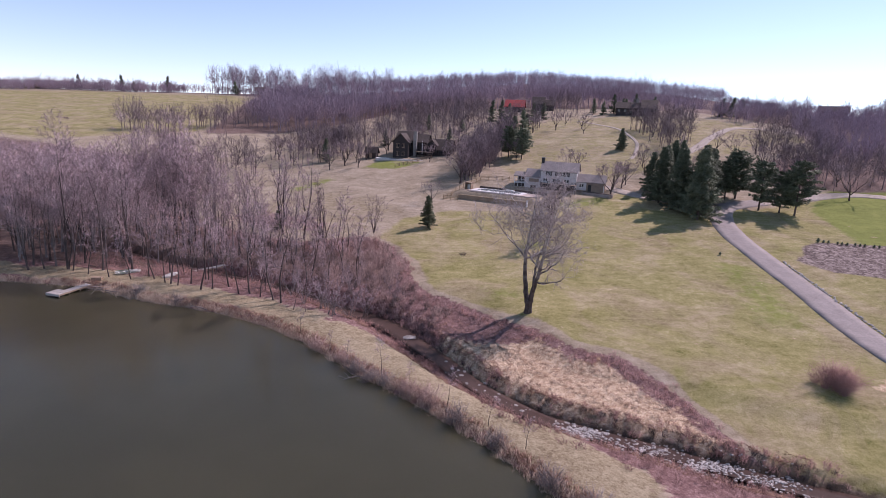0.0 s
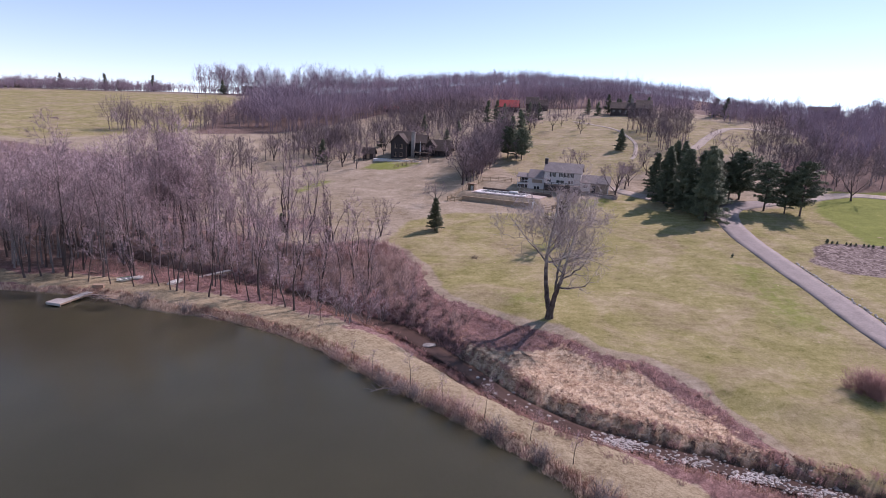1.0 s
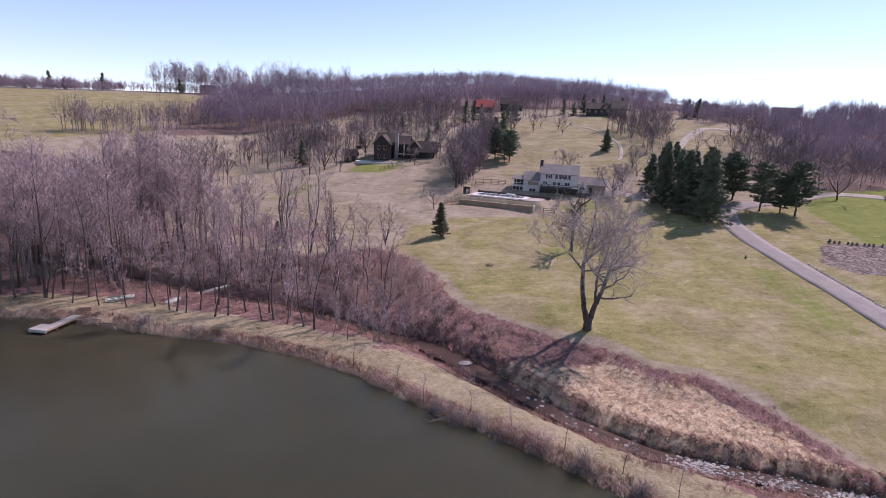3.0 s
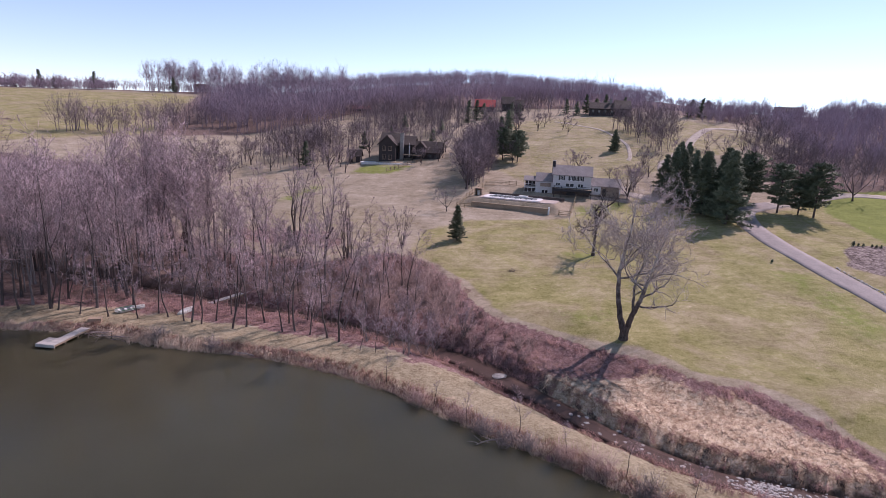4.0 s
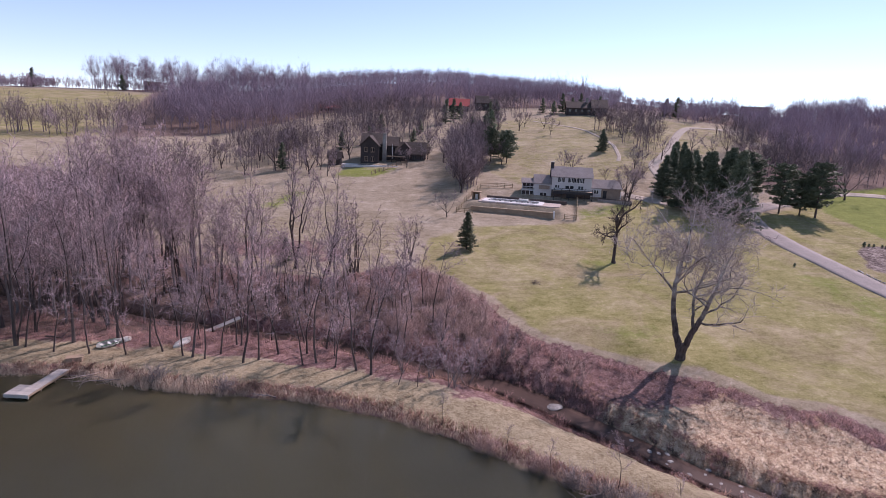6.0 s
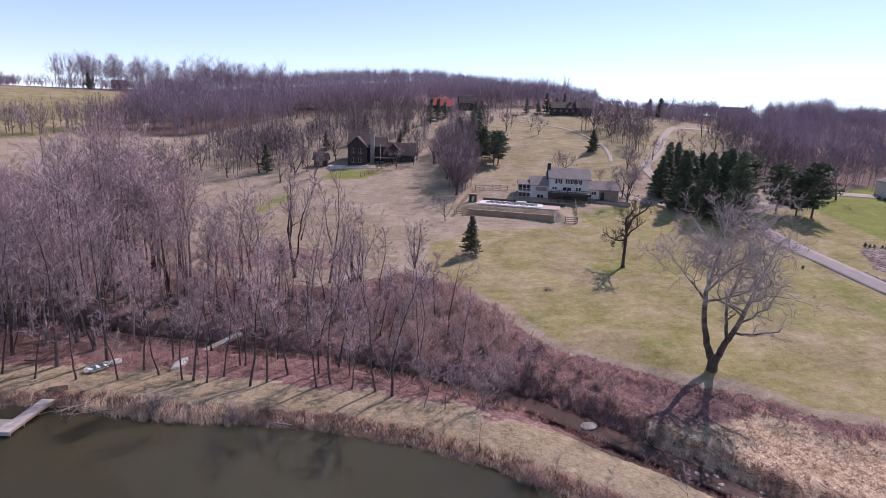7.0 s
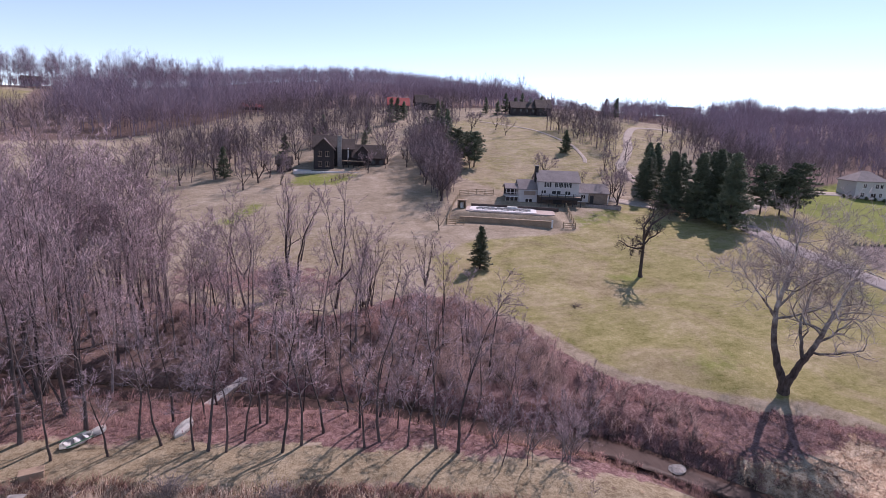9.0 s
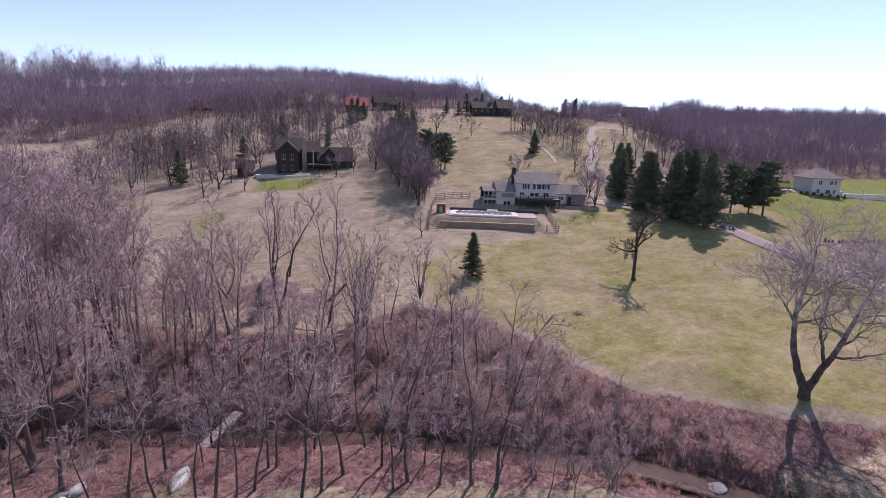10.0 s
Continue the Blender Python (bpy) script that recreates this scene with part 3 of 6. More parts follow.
def spikes(segs):
    """Three-sided twigs that end in a point, for rows of p0, p1, r0."""
    s = np.asarray(segs, float)
    if not len(s):
        return np.zeros((0, 3)), np.zeros((0, 3), int)
    p0, p1, r0 = s[:, :3], s[:, 3:6], s[:, 6]
    d = p1 - p0
    d /= np.linalg.norm(d, axis=1)[:, None] + 1e-9
    ref = np.where(np.abs(d[:, 2:3]) > 0.8, np.array([[1.0, 0, 0]]), np.array([[0, 0, 1.0]]))
    a = np.cross(d, ref)
    a /= np.linalg.norm(a, axis=1)[:, None]
    b = np.cross(d, a)
    ring = [a * math.cos(t) + b * math.sin(t) for t in (0, 2.094, 4.189)]
    v = np.stack([p0 + q * r0[:, None] for q in ring] + [p1], 1).reshape(-1, 3)
    base = (np.arange(len(s)) * 4)[:, None]
    f = np.concatenate([np.concatenate((base + i, base + j, base + 3), 1) for i, j in ((0, 1), (1, 2), (2, 0))])
    return v, f


def blades(segs):
    """The finest twigs: slivers that end in a point, for rows of p0, p1, width."""
    s = np.asarray(segs, float)
    if not len(s):
        return np.zeros((0, 3)), np.zeros((0, 3), int)
    p0, p1, w = s[:, :3], s[:, 3:6], s[:, 6]
    d = p1 - p0
    k = np.arange(len(s))
    a = np.cross(d, np.column_stack((np.cos(k * 2.4), np.sin(k * 2.4), np.sin(k * 1.7))))
    a *= (w / (np.linalg.norm(a, axis=1) + 1e-9))[:, None]
    v = np.stack((p0 - a, p0 + a, p1), 1).reshape(-1, 3)
    return v, np.arange(len(v)).reshape(-1, 3)


def twiggery_of(fine):
    """Meshes of twigs (round) and of their twiglets (slivers)."""
    f = np.asarray(fine, float)
    lead = np.arange(len(f)) % 3 == 0
    return [spikes(f[lead]), blades(f[~lead])]


def joined(name, pieces, material, smooth=False):
    """One mesh from several (verts, faces)."""
    verts, faces, n = [], [], 0
    for v, f in pieces:
        if len(v):
            verts.append(v)
            faces.append(f + n)
            n += len(v)
    return fast_mesh(name, np.concatenate(verts), faces, material, smooth)


def unit(v):
    return v / (np.linalg.norm(v) + 1e-9)


def limb(rng, start, way, length, r0, r1, parts, lift=0.15, wander=0.12):
    """A bent limb: its points and radii. lift turns it upward on the way."""
    pts, p, d = [np.array(start, float)], np.array(start, float), unit(np.array(way, float))
    for _ in range(parts):
        d = unit(d + np.array((0, 0, lift)) + rng.normal(0, wander, 3))
        p = p + d * length / parts
        pts.append(p)
    return np.array(pts), np.linspace(r0, r1, parts + 1)


def rows_of(pts, rad):
    return np.column_stack((pts[:-1], pts[1:], rad[:-1], rad[1:]))


def along(pts, rad, s):
    k = np.linspace(0, 1, len(pts))
    return np.array([np.interp(s, k, pts[:, i]) for i in range(3)]), float(np.interp(s, k, rad))


def side_way(rng, spine, s, spread):
    """A way that leaves a limb at an angle."""
    i = min(int(s * (len(spine) - 1)), len(spine) - 2)
    d = unit(spine[i + 1] - spine[i])
    q = unit(np.cross(d, rng.normal(0, 1, 3)))
    return unit(d * math.cos(spread) + q * math.sin(spread))


def twig_rows(rng, spine, rad, n, length, thick, lift=0.2, lo=0.08):
    """Twigs along a limb, each with two twiglets; every third row is a twig; rows of p0, p1, r0."""
    out = []
    for s in rng.uniform(lo, 1.0, n):
        p, _ = along(spine, rad, s)
        w = unit(side_way(rng, spine, s, rng.uniform(0.4, 1.0)) + np.array((0, 0, lift)))
        ln = length * rng.uniform(0.5, 1.25) * (1.2 - 0.45 * s)
        out.append((*p, *(p + w * ln), thick))
        for t in rng.uniform(0.12, 0.8, 2):
            w2 = unit(w + rng.normal(0, 0.5, 3) + np.array((0, 0, lift * 0.5)))
            q = p + w * ln * t
            out.append((*q, *(q + w2 * ln * (1.1 - t) * 0.8), thick * 0.8))
    return out


def bough_tree(rng, spines, n1, n2, n3, reach, twig, thick, spread=(0.5, 1.0), low=0.3, lift=0.16, wander=0.13, bends=(5, 2)):
    """Trunks given as spines, with two orders of boughs and twigs. Returns rows for stout, mid and fine wood.
    twig: a twig's length as a share of its bough's."""
    stout, mid, fine = [], [], []
    for pts, rad in spines:
        stout.append((pts, rad))
        size = np.linalg.norm(pts[-1] - pts[0])
        for k in range(n1):
            s = low + (1 - low) * ((k + rng.uniform(0, 1)) / n1) ** 0.85
            p, r = along(pts, rad, min(s, 0.995))
            w = side_way(rng, pts, s, rng.uniform(*spread))
            ln = reach * size * (1.2 - 0.72 * s) * rng.uniform(0.7, 1.2)
            r0 = min(max(r * 0.55, 0.02), 0.022 * ln)
            lp, lr = limb(rng, p, w, ln, r0, 0.01, bends[0], lift, wander)
            stout.append((lp, lr)) if r0 > 0.06 else mid.append(rows_of(lp, lr))
            for j in range(n2):
                t = rng.uniform(0.12, 1.0)
                q, r2 = along(lp, lr, t)
                w2 = side_way(rng, lp, t, rng.uniform(0.4, 0.95))
                l2 = ln * 0.5 * rng.uniform(0.6, 1.2) * (1.2 - 0.6 * t)
                bp, br = limb(rng, q, w2, l2, min(max(r2 * 0.6, 0.01), 0.02 * l2 + 0.006), 0.006, bends[1], lift, wander * 1.3)
                mid.append(rows_of(bp, br))
                fine += twig_rows(rng, bp, br, n3, l2 * twig, thick)
            fine += twig_rows(rng, lp, lr, n3, ln * twig * 0.5, thick, lo=0.3)
        fine += twig_rows(rng, pts, rad, n3 * 2, size * 0.07, thick, lo=0.8)
    return stout, np.concatenate(mid) if mid else np.zeros((0, 8)), fine


def bare_tree(name, rng, label, spines, n1, n2, n3, reach, twig, thick, bark, twigs, group="", sides=6, **kw):
    """A leafless tree: trunk with its limbs, and a crown of twigs."""
    stout, mid, fine = bough_tree(rng, spines, n1, n2, n3, reach, twig, thick, **kw)
    ob = thing(name, Matrix.Identity(4), label, "tree", group)
    stems = []
    for p, q in stout:
        if p[0][2] < 0.3 or not stems:
            stems.append([])
        stems[-1].append(hose(p, q, sides))
    for pieces in stems:
        part("trunk" if len(stems) == 1 else "stem", joined("trunk", pieces, bark, True), None, ob)
    boughs = tubes(mid, 3)
    me = joined("crown", [boughs] + twiggery_of(fine), twigs)
    me.materials.append(BARK_PALE if len(stems) < 3 else bark)
    slot = np.zeros(len(me.polygons), np.int32)
    slot[:len(boughs[1])] = 1
    me.polygons.foreach_set("material_index", slot)
    part("crown", me, None, ob)
    return ob


def upright(rng, h, r, lean=0.05, wander=0.05, parts=9, start=(0, 0, -0.4), way=None):
    w = way if way is not None else (rng.normal(0, lean), rng.normal(0, lean), 1)
    pts, rad = limb(rng, start, w, h, r, r * 0.12, parts, 0.1 if way is None else 0.02, wander)
    rad = r * (0.07 + 0.93 * (1 - np.linspace(0, 1, len(rad))) ** 1.35)
    rad[0] *= 1.3
    return pts, rad


WOOD_GROUP = "bare trees of the pondside wood"
woodland = []
rng = np.random.default_rng(11)
for k in range(9):
    h = (17, 15.5, 19, 15, 16, 17.5, 13, 14, 15)[k]
    stems = [upright(rng, h, 0.08 + 0.0062 * h, 0.03, 0.05, 11)]
    if k in (2, 5, 7):
        stems.append(upright(rng, h * 0.88, 0.105, 0.03, 0.06, 11, way=(rng.normal(0, 0.09), rng.normal(0, 0.09), 1)))
    woodland.append(bare_tree("bare_tree", rng, "tall leafless grey-barked tree in the pondside wood", stems, 18 if len(stems) == 1 else 10, 7, 3, 0.4, 0.62, 0.024,
                              BARK_PALE if k in (1, 3, 4, 6, 8) else BARK, TWIG, WOOD_GROUP, low=0.3, spread=(0.55, 1.05), lift=0.11, wander=0.17))
rear = []
for k in range(4):
    h = (17, 19, 16, 18)[k]
    rear.append(bare_tree("bare_tree", rng, "tall leafless grey-barked tree in the pondside wood", [upright(rng, h, 0.13, 0.03, 0.05)], 14, 4, 3, 0.42, 0.85, 0.045, BARK, TWIG, WOOD_GROUP, sides=4, low=0.3, spread=(0.7, 1.25), lift=0.07, wander=0.2))
slim = []
for k in range(5):
    h = (9, 11, 8, 12, 10)[k]
    slim.append(bare_tree("slim_tree", rng, "slender leafless sapling by the water", [upright(rng, h, 0.115, 0.04, 0.1, 13)], 13, 5, 3, 0.32, 0.66, 0.018, BARK, TWIG, "slender trees along the shore", sides=5, low=0.35, spread=(0.6, 1.15), lift=0.09, wander=0.18))
spread_trees = []
for k in range(5):
    h = (11, 13, 9, 12, 10)[k]
    stems = [upright(rng, h * 0.75, 0.26, 0.05, 0.08)] + [upright(rng, h * 0.7, 0.13, 0, 0.08, start=(0, 0, h * 0.13), way=(math.cos(a), math.sin(a), 1.3)) for a in rng.uniform(0, 6.28, 3)]
    spread_trees.append(bare_tree("field_tree", rng, "leafless broad-crowned tree standing in grass", stems, 6, 4, 3, 0.52, 0.8, 0.04, BARK, MIDTWIG, "broad trees about the fields", sides=4, low=0.3))


used = set()


def plant(protos, k, x, y, scale=1.0, turn=0.0, sink=0.0, tall=1.0, label=""):
    """Puts a tree of the k-th kind on the ground."""
    ob = protos[k % len(protos)]
    m = pose(x, y, ground_at(x, y) - sink, 0, 0, turn)
    if ob.name not in used:
        used.add(ob.name)
        ob.matrix_basis = m
    else:
        ob = copy_thing(ob, m @ Matrix.Diagonal((scale, scale, scale * tall, 1)))
    return tagged(ob, label)


def scatter(rng, poly, n, gap, keep=None):
    """Up to n places in a polygon, no two nearer than gap."""
    xs, ys = [p[0] for p in poly], [p[1] for p in poly]
    got, tries = [], 0
    while len(got) < n and tries < n * 40:
        tries += 1
        x, y = rng.uniform(min(xs), max(xs)), rng.uniform(min(ys), max(ys))
        if x < -0.85 * y - 8 or within(poly, np.array([x]), np.array([y]), 0.01)[0] < 0.5 or any((x - a) ** 2 + (y - b) ** 2 < gap * gap for a, b in got):
            continue
        if keep and not keep(x, y):
            continue
        got.append((x, y))
    return got


# the row along the water's edge
ROW = ((-57.5, 85.9), (-53.6, 85.2), (-49.6, 84.4), (-45.8, 84.6), (-43.3, 83.1), (-42.3, 82.6), (-40.9, 82.1), (-39.4, 83.6), (-36.7, 80.8), (-35.1, 81.2), (-30.1, 79.2),
       (-28.6, 79.8), (-26.6, 78.4), (-24.3, 77.4), (-22.8, 76.3), (-61, 87.5), (-66, 88), (-33, 82.5), (-47.6, 86.4), (-38, 85.8))
for k, (x, y) in enumerate(ROW):
    plant(slim, k, x, y, rng.uniform(1.15, 1.5) if k % 3 == 2 or x < -50 else rng.uniform(0.9, 1.25), rng.uniform(0, 360))
# the wood behind it
WOOD = [(-150, 100), (-62, 92), (-47, 101), (-45, 113), (-56, 124), (-64, 138), (-84, 150), (-112, 160), (-150, 165)]


def off_brook(x, y):
    return abs(offset_from(STREAM, np.array([x]), np.array([y]))[0]) > 3.0


for k, (x, y) in enumerate(scatter(rng, WOOD, 185, 3.0, off_brook)):
    if y > 122:
        plant(rear, rng.integers(0, 4), x, y, rng.uniform(0.6, 0.8) * float(np.interp(y, (125, 160), (1, 0.6))), rng.uniform(0, 360))
    else:
        plant(woodland, rng.integers(0, 9), x, y, rng.uniform(0.8, 1.1), rng.uniform(0, 360))
for x, y in scatter(rng, [(-110, 88), (-64, 86), (-48, 88), (-48, 97), (-62, 104), (-110, 120)], 44, 2.9, off_brook):
    plant(woodland, rng.integers(0, 9), x, y, rng.uniform(0.9, 1.2), rng.uniform(0, 360))
for x, y in scatter(rng, [(-46, 88), (-30, 82), (-20, 78), (-13, 82), (-13, 96), (-26, 101), (-44, 106)], 44, 2.5, off_brook):
    plant(slim, rng.integers(0, 5), x, y, rng.uniform(0.7, 1.2), rng.uniform(0, 360))

# the tallest of the wood, between the brook and the meadow
TALL = ((-59.5, 114.6), (-58.0, 117.2), (-54.7, 111.4), (-52.8, 113.6), (-51.0, 110.6), (-47.6, 113.8), (-62.4, 112.0), (-57.9, 122.0), (-53.7, 117.4), (-50.0, 118.6), (-66.0, 116.0), (-56.6, 108.6), (-61.2, 119.6), (-69.0, 122.0), (-63.6, 126.0), (-49.4, 108.2))
for k, (x, y) in enumerate(TALL):
    plant(woodland, (2, 5, 0, 7, 1, 3)[k % 6], x, y, (1.2, 1.32, 1.1, 1.26)[k % 4], k * 83)
# looser trees between the brook and the meadow
LOOSE = ((-44.0, 106.0), (-40.5, 104.5), (-37.5, 107.5), (-34.5, 103.5), (-46.0, 103.0), (-42.6, 100.5), (-38.2, 101.4), (-33.0, 99.5), (-48.0, 106.4), (-35.4, 98.0), (-30.0, 100.8), (-44.6, 110.4), (-39.6, 109.2), (-26.4, 98.6))
for k, (x, y) in enumerate(LOOSE):
    plant(woodland, (0, 3, 1, 6, 4, 8)[k % 6], x, y, (0.74, 0.92, 0.82, 0.68)[k % 4], k * 71)
# trees along the meadow's edge
dark_fork = bare_tree("forked_tree", rng, "dark forked leafless tree at the meadow's edge",
                      [upright(rng, 14.5, 0.25, 0, 0.09, 13, way=(-0.1, 0.05, 1)), upright(rng, 13.5, 0.17, 0, 0.1, 12, (0, 0, 1.4), (0.28, -0.1, 1)), upright(rng, 11.5, 0.13, 0, 0.1, 11, (-0.1, 0, 2.2), (-0.36, 0.15, 1)), upright(rng, 8.5, 0.09, 0, 0.12, 10, (-0.7, 0.2, 4.6), (0.2, -0.3, 1)), upright(rng, 8, 0.09, 0, 0.12, 10, (1.1, -0.3, 5.0), (-0.1, 0.3, 1))],
                      12, 6, 4, 0.26, 0.5, 0.015, BARK, TWIG, low=0.34, spread=(0.45, 0.95), lift=0.2, wander=0.16, bends=(7, 3))
dark_fork.matrix_basis = pose(-32.3, 110.3, ground_at(-32.3, 110.3), 0, 0, -25) @ Matrix.Scale(1.2, 4)
broken = bare_tree("crooked_tree", rng, "crooked dark tree with a broken side limb",
                   [upright(rng, 14, 0.18, 0, 0.1, 13, way=(0.08, 0, 1)), upright(rng, 8.5, 0.09, 0, 0.11, 9, (0.3, 0, 4.6), (-0.25, 0.25, 1)), limb(rng, (0, 0, 2.6), (0.9, -0.5, 0.8), 3.0, 0.14, 0.1, 4, 0.1, 0.05)],
                   11, 5, 4, 0.24, 0.5, 0.016, BARK, TWIG, low=0.42, spread=(0.45, 0.95), lift=0.2, wander=0.15, bends=(6, 3))
broken.matrix_basis = pose(-27.2, 107.4, ground_at(-27.2, 107.4), 0, 0, -20) @ Matrix.Scale(1.25, 4)
vee = bare_tree("v_shaped_tree", rng, "leafless tree with steep v-shaped limbs at the meadow's edge",
                [upright(rng, 11, 0.16, 0, 0.08, 11, way=(0.02, 0, 1)), upright(rng, 7.5, 0.09, 0, 0.1, 9, (0, 0, 3.6), (-0.5, 0.1, 1)), upright(rng, 7, 0.09, 0, 0.1, 9, (0, 0, 4.0), (0.5, -0.2, 1))],
                8, 5, 4, 0.28, 0.6, 0.015, BARK, TWIG, low=0.35)
vee.matrix_basis = pose(-38.2, 109.8, ground_at(-38.2, 109.8), 0, 0, 0) @ Matrix.Scale(1.2, 4)
clump = bare_tree("multi_stemmed_tree", rng, "clump of many slim leafless stems at the meadow's edge",
                  [upright(rng, rng.uniform(7.5, 11), 0.085, 0, 0.1, 10, (rng.normal(0, 0.35), rng.normal(0, 0.35), -0.3), (rng.normal(0, 0.22), rng.normal(0, 0.2), 1)) for _ in range(13)],
                  6, 4, 3, 0.22, 0.6, 0.014, BARK, TWIG, sides=5, low=0.3)
clump.matrix_basis = pose(-23.2, 106.6, ground_at(-23.2, 106.6)) @ Matrix.Scale(1.2, 4)
vase = bare_tree("vase_shaped_tree", rng, "small vase-shaped leafless tree beside the lawn",
                 [upright(rng, rng.uniform(6.5, 8.5), 0.07, 0, 0.08, 9, (0, 0, 0.2), (0.26 * math.cos(a), 0.26 * math.sin(a), 1)) for a in (0.3, 1.1, 1.9, 2.9, 3.6, 4.3, 5.4, 6.0)],
                 6, 4, 3, 0.22, 0.6, 0.014, BARK, TWIG, sides=5, low=0.25)
vase.matrix_basis = pose(-13.4, 110.6, ground_at(-13.4, 110.6))
for k, (x, y, s) in enumerate(((-41.9, 112.8, 0.95), (-40.3, 110.8, 1.0), (-44.9, 113.8, 0.9), (-20.0, 105.4, 0.8), (-42.8, 106.0, 0.9), (-30.5, 104.0, 0.6), (-47.5, 108, 1.0), (-51.5, 107, 1.1), (-35.2, 105.5, 0.7))):
    plant(slim, k + 2, x, y, s * 1.3, k * 77)


# ---- the great sycamore, the lawn tree ----
def sycamore(x, y):
    r = np.random.default_rng(16)
    a1 = np.array(((0, 0, -0.5), (0.0, 0.08, 0.9), (-0.35, 0.8, 2.6), (-0.6, 1.5, 5.0), (-0.7, 1.8, 8.0), (-0.5, 1.7, 10.5), (-0.2, 1.3, 13.2), (0.0, 1.3, 15.8), (0.3, 1.3, 18.2)))
    b1 = np.array(((0, 0, -0.5), (0.05, -0.12, 0.9), (0.15, -0.6, 2.2), (0.3, -1.2, 3.9), (0.55, -1.8, 5.5), (0.95, -2.5, 8.2), (1.2, -3.0, 10.6), (1.5, -3.6, 13.0), (1.9, -4.2, 15.8)))
    c1 = np.array(((0.3, -1.2, 3.9), (0.35, -0.7, 5.5), (0.8, 0.1, 7.8), (1.6, 0.2, 10.2), (2.2, 0.3, 12.8), (3.0, 0.8, 15.5)))
    d1 = np.array(((-0.7, 1.75, 7.6), (-2.1, 2.0, 9.3), (-3.2, 2.0, 10.2), (-4.8, 2.6, 12.2), (-6.0, 2.8, 13.6)))
    e1 = np.array(((-0.7, 1.8, 8.3), (0.4, 2.5, 9.6), (2.2, 3.0, 10.6), (3.4, 3.6, 12.6), (4.4, 4.4, 14.6)))
    stems = [(a1, np.array((0.8, 0.55, 0.42, 0.35, 0.3, 0.22, 0.15, 0.09, 0.03))), (b1, np.array((0.8, 0.55, 0.42, 0.37, 0.31, 0.24, 0.17, 0.1, 0.03))),
             (c1, np.linspace(0.24, 0.03, 6)), (d1, np.linspace(0.17, 0.03, 5)), (e1, np.linspace(0.16, 0.03, 5))]
    smooth_stems = []
    for pts, rad in stems:
        k = np.arange(len(pts), dtype=float)
        u = np.linspace(0, len(pts) - 1, 4 * len(pts))
        p = np.stack([glide(k, pts[:, i], u) for i in range(3)], 1)
        smooth_stems.append((p + r.normal(0, 0.03, p.shape), np.interp(u, k, rad) * 0.86))
    ob = thing("sycamore", pose(x, y, ground_at(x, y)), "great two-stemmed leafless sycamore, dark trunk and pale limbs", "tree")
    lower, twiggery = [], []
    for k, (p, q) in enumerate(smooth_stems):
        stout, mid, fine = bough_tree(r, [(p, q)], (16, 16, 13, 11, 11)[k], 9, 7, (0.62, 0.6, 0.72, 1.0, 1.0)[k], 0.5, 0.016, spread=(0.7, 1.4), low=0.44 if k < 2 else 0.22, lift=0.07, wander=0.34, bends=(9, 5))
        cut = int(np.searchsorted(p[:, 2], 5.4)) if k < 2 else 0
        if k < 2:
            lower.append(hose(p[:cut + 1], q[:cut + 1], 12))
        for lp, lr in [(p[cut:], q[cut:])] + stout[1:]:
            part("limb", joined("limb", [hose(lp, lr, 7)], SYC_BARK, True), None, ob, "pale mottled limb")
        twiggery += [tubes(mid, 4)] + twiggery_of(fine)
    part("trunk", joined("trunk", lower, SYC_BARK, True), None, ob)
    part("crown", joined("crown", twiggery, SYC_TWIG), None, ob)
    return ob


sycamore(13.5, 74.2)


def lawn_tree(x, y):
    r = np.random.default_rng(21)
    stems = [limb(r, (0, 0, -0.4), (-0.05, 0, 1), 6.5, 0.34, 0.2, 7, 0.0, 0.07), limb(r, (-0.1, 0, 5.6), (0.3, -0.3, 1.3), 6.0, 0.24, 0.07, 8, 0.05, 0.28),
             limb(r, (-0.1, 0, 5.2), (-0.4, 0.3, 1.2), 5.5, 0.2, 0.06, 8, 0.02, 0.3), limb(r, (0, 0, 4.2), (-0.8, 0.9, 0.3), 4.8, 0.15, 0.05, 8, -0.05, 0.3),
             limb(r, (0, 0, 4.8), (0.7, -0.9, 0.5), 4.8, 0.16, 0.05, 8, 0.06, 0.28), limb(r, (-0.1, 0, 5.8), (-0.2, -0.6, 1), 5.0, 0.17, 0.05, 9, 0.02, 0.34),
             limb(r, (-0.1, 0, 5.9), (0.5, 0.5, 0.9), 4.6, 0.16, 0.05, 9, 0.0, 0.34), limb(r, (0, 0, 4.0), (0.9, 0.6, 0.3), 3.8, 0.13, 0.04, 8, -0.03, 0.34), limb(r, (0, 0, 4.5), (-0.9, -0.5, 0.4), 4.4, 0.14, 0.04, 8, -0.03, 0.34)]
    stems[0][1][0] = 0.6
    stout, mid, fine = bough_tree(r, stems, 10, 6, 4, 0.5, 0.4, 0.022, spread=(0.6, 1.2), low=0.3, lift=0.04, wander=0.36, bends=(8, 4))
    ob = thing("gnarled_tree", pose(x, y, ground_at(x, y)) @ Matrix.Diagonal((0.9, 0.9, 1.15, 1)), "old gnarled leafless tree alone on the lawn", "tree")
    part("trunk", joined("trunk", [hose(p, q, 8) for p, q in stout], BARK, True), None, ob)
    part("crown", joined("crown", [tubes(mid, 4)] + twiggery_of(fine), BARK), None, ob)


lawn_tree(22.1, 105.9)


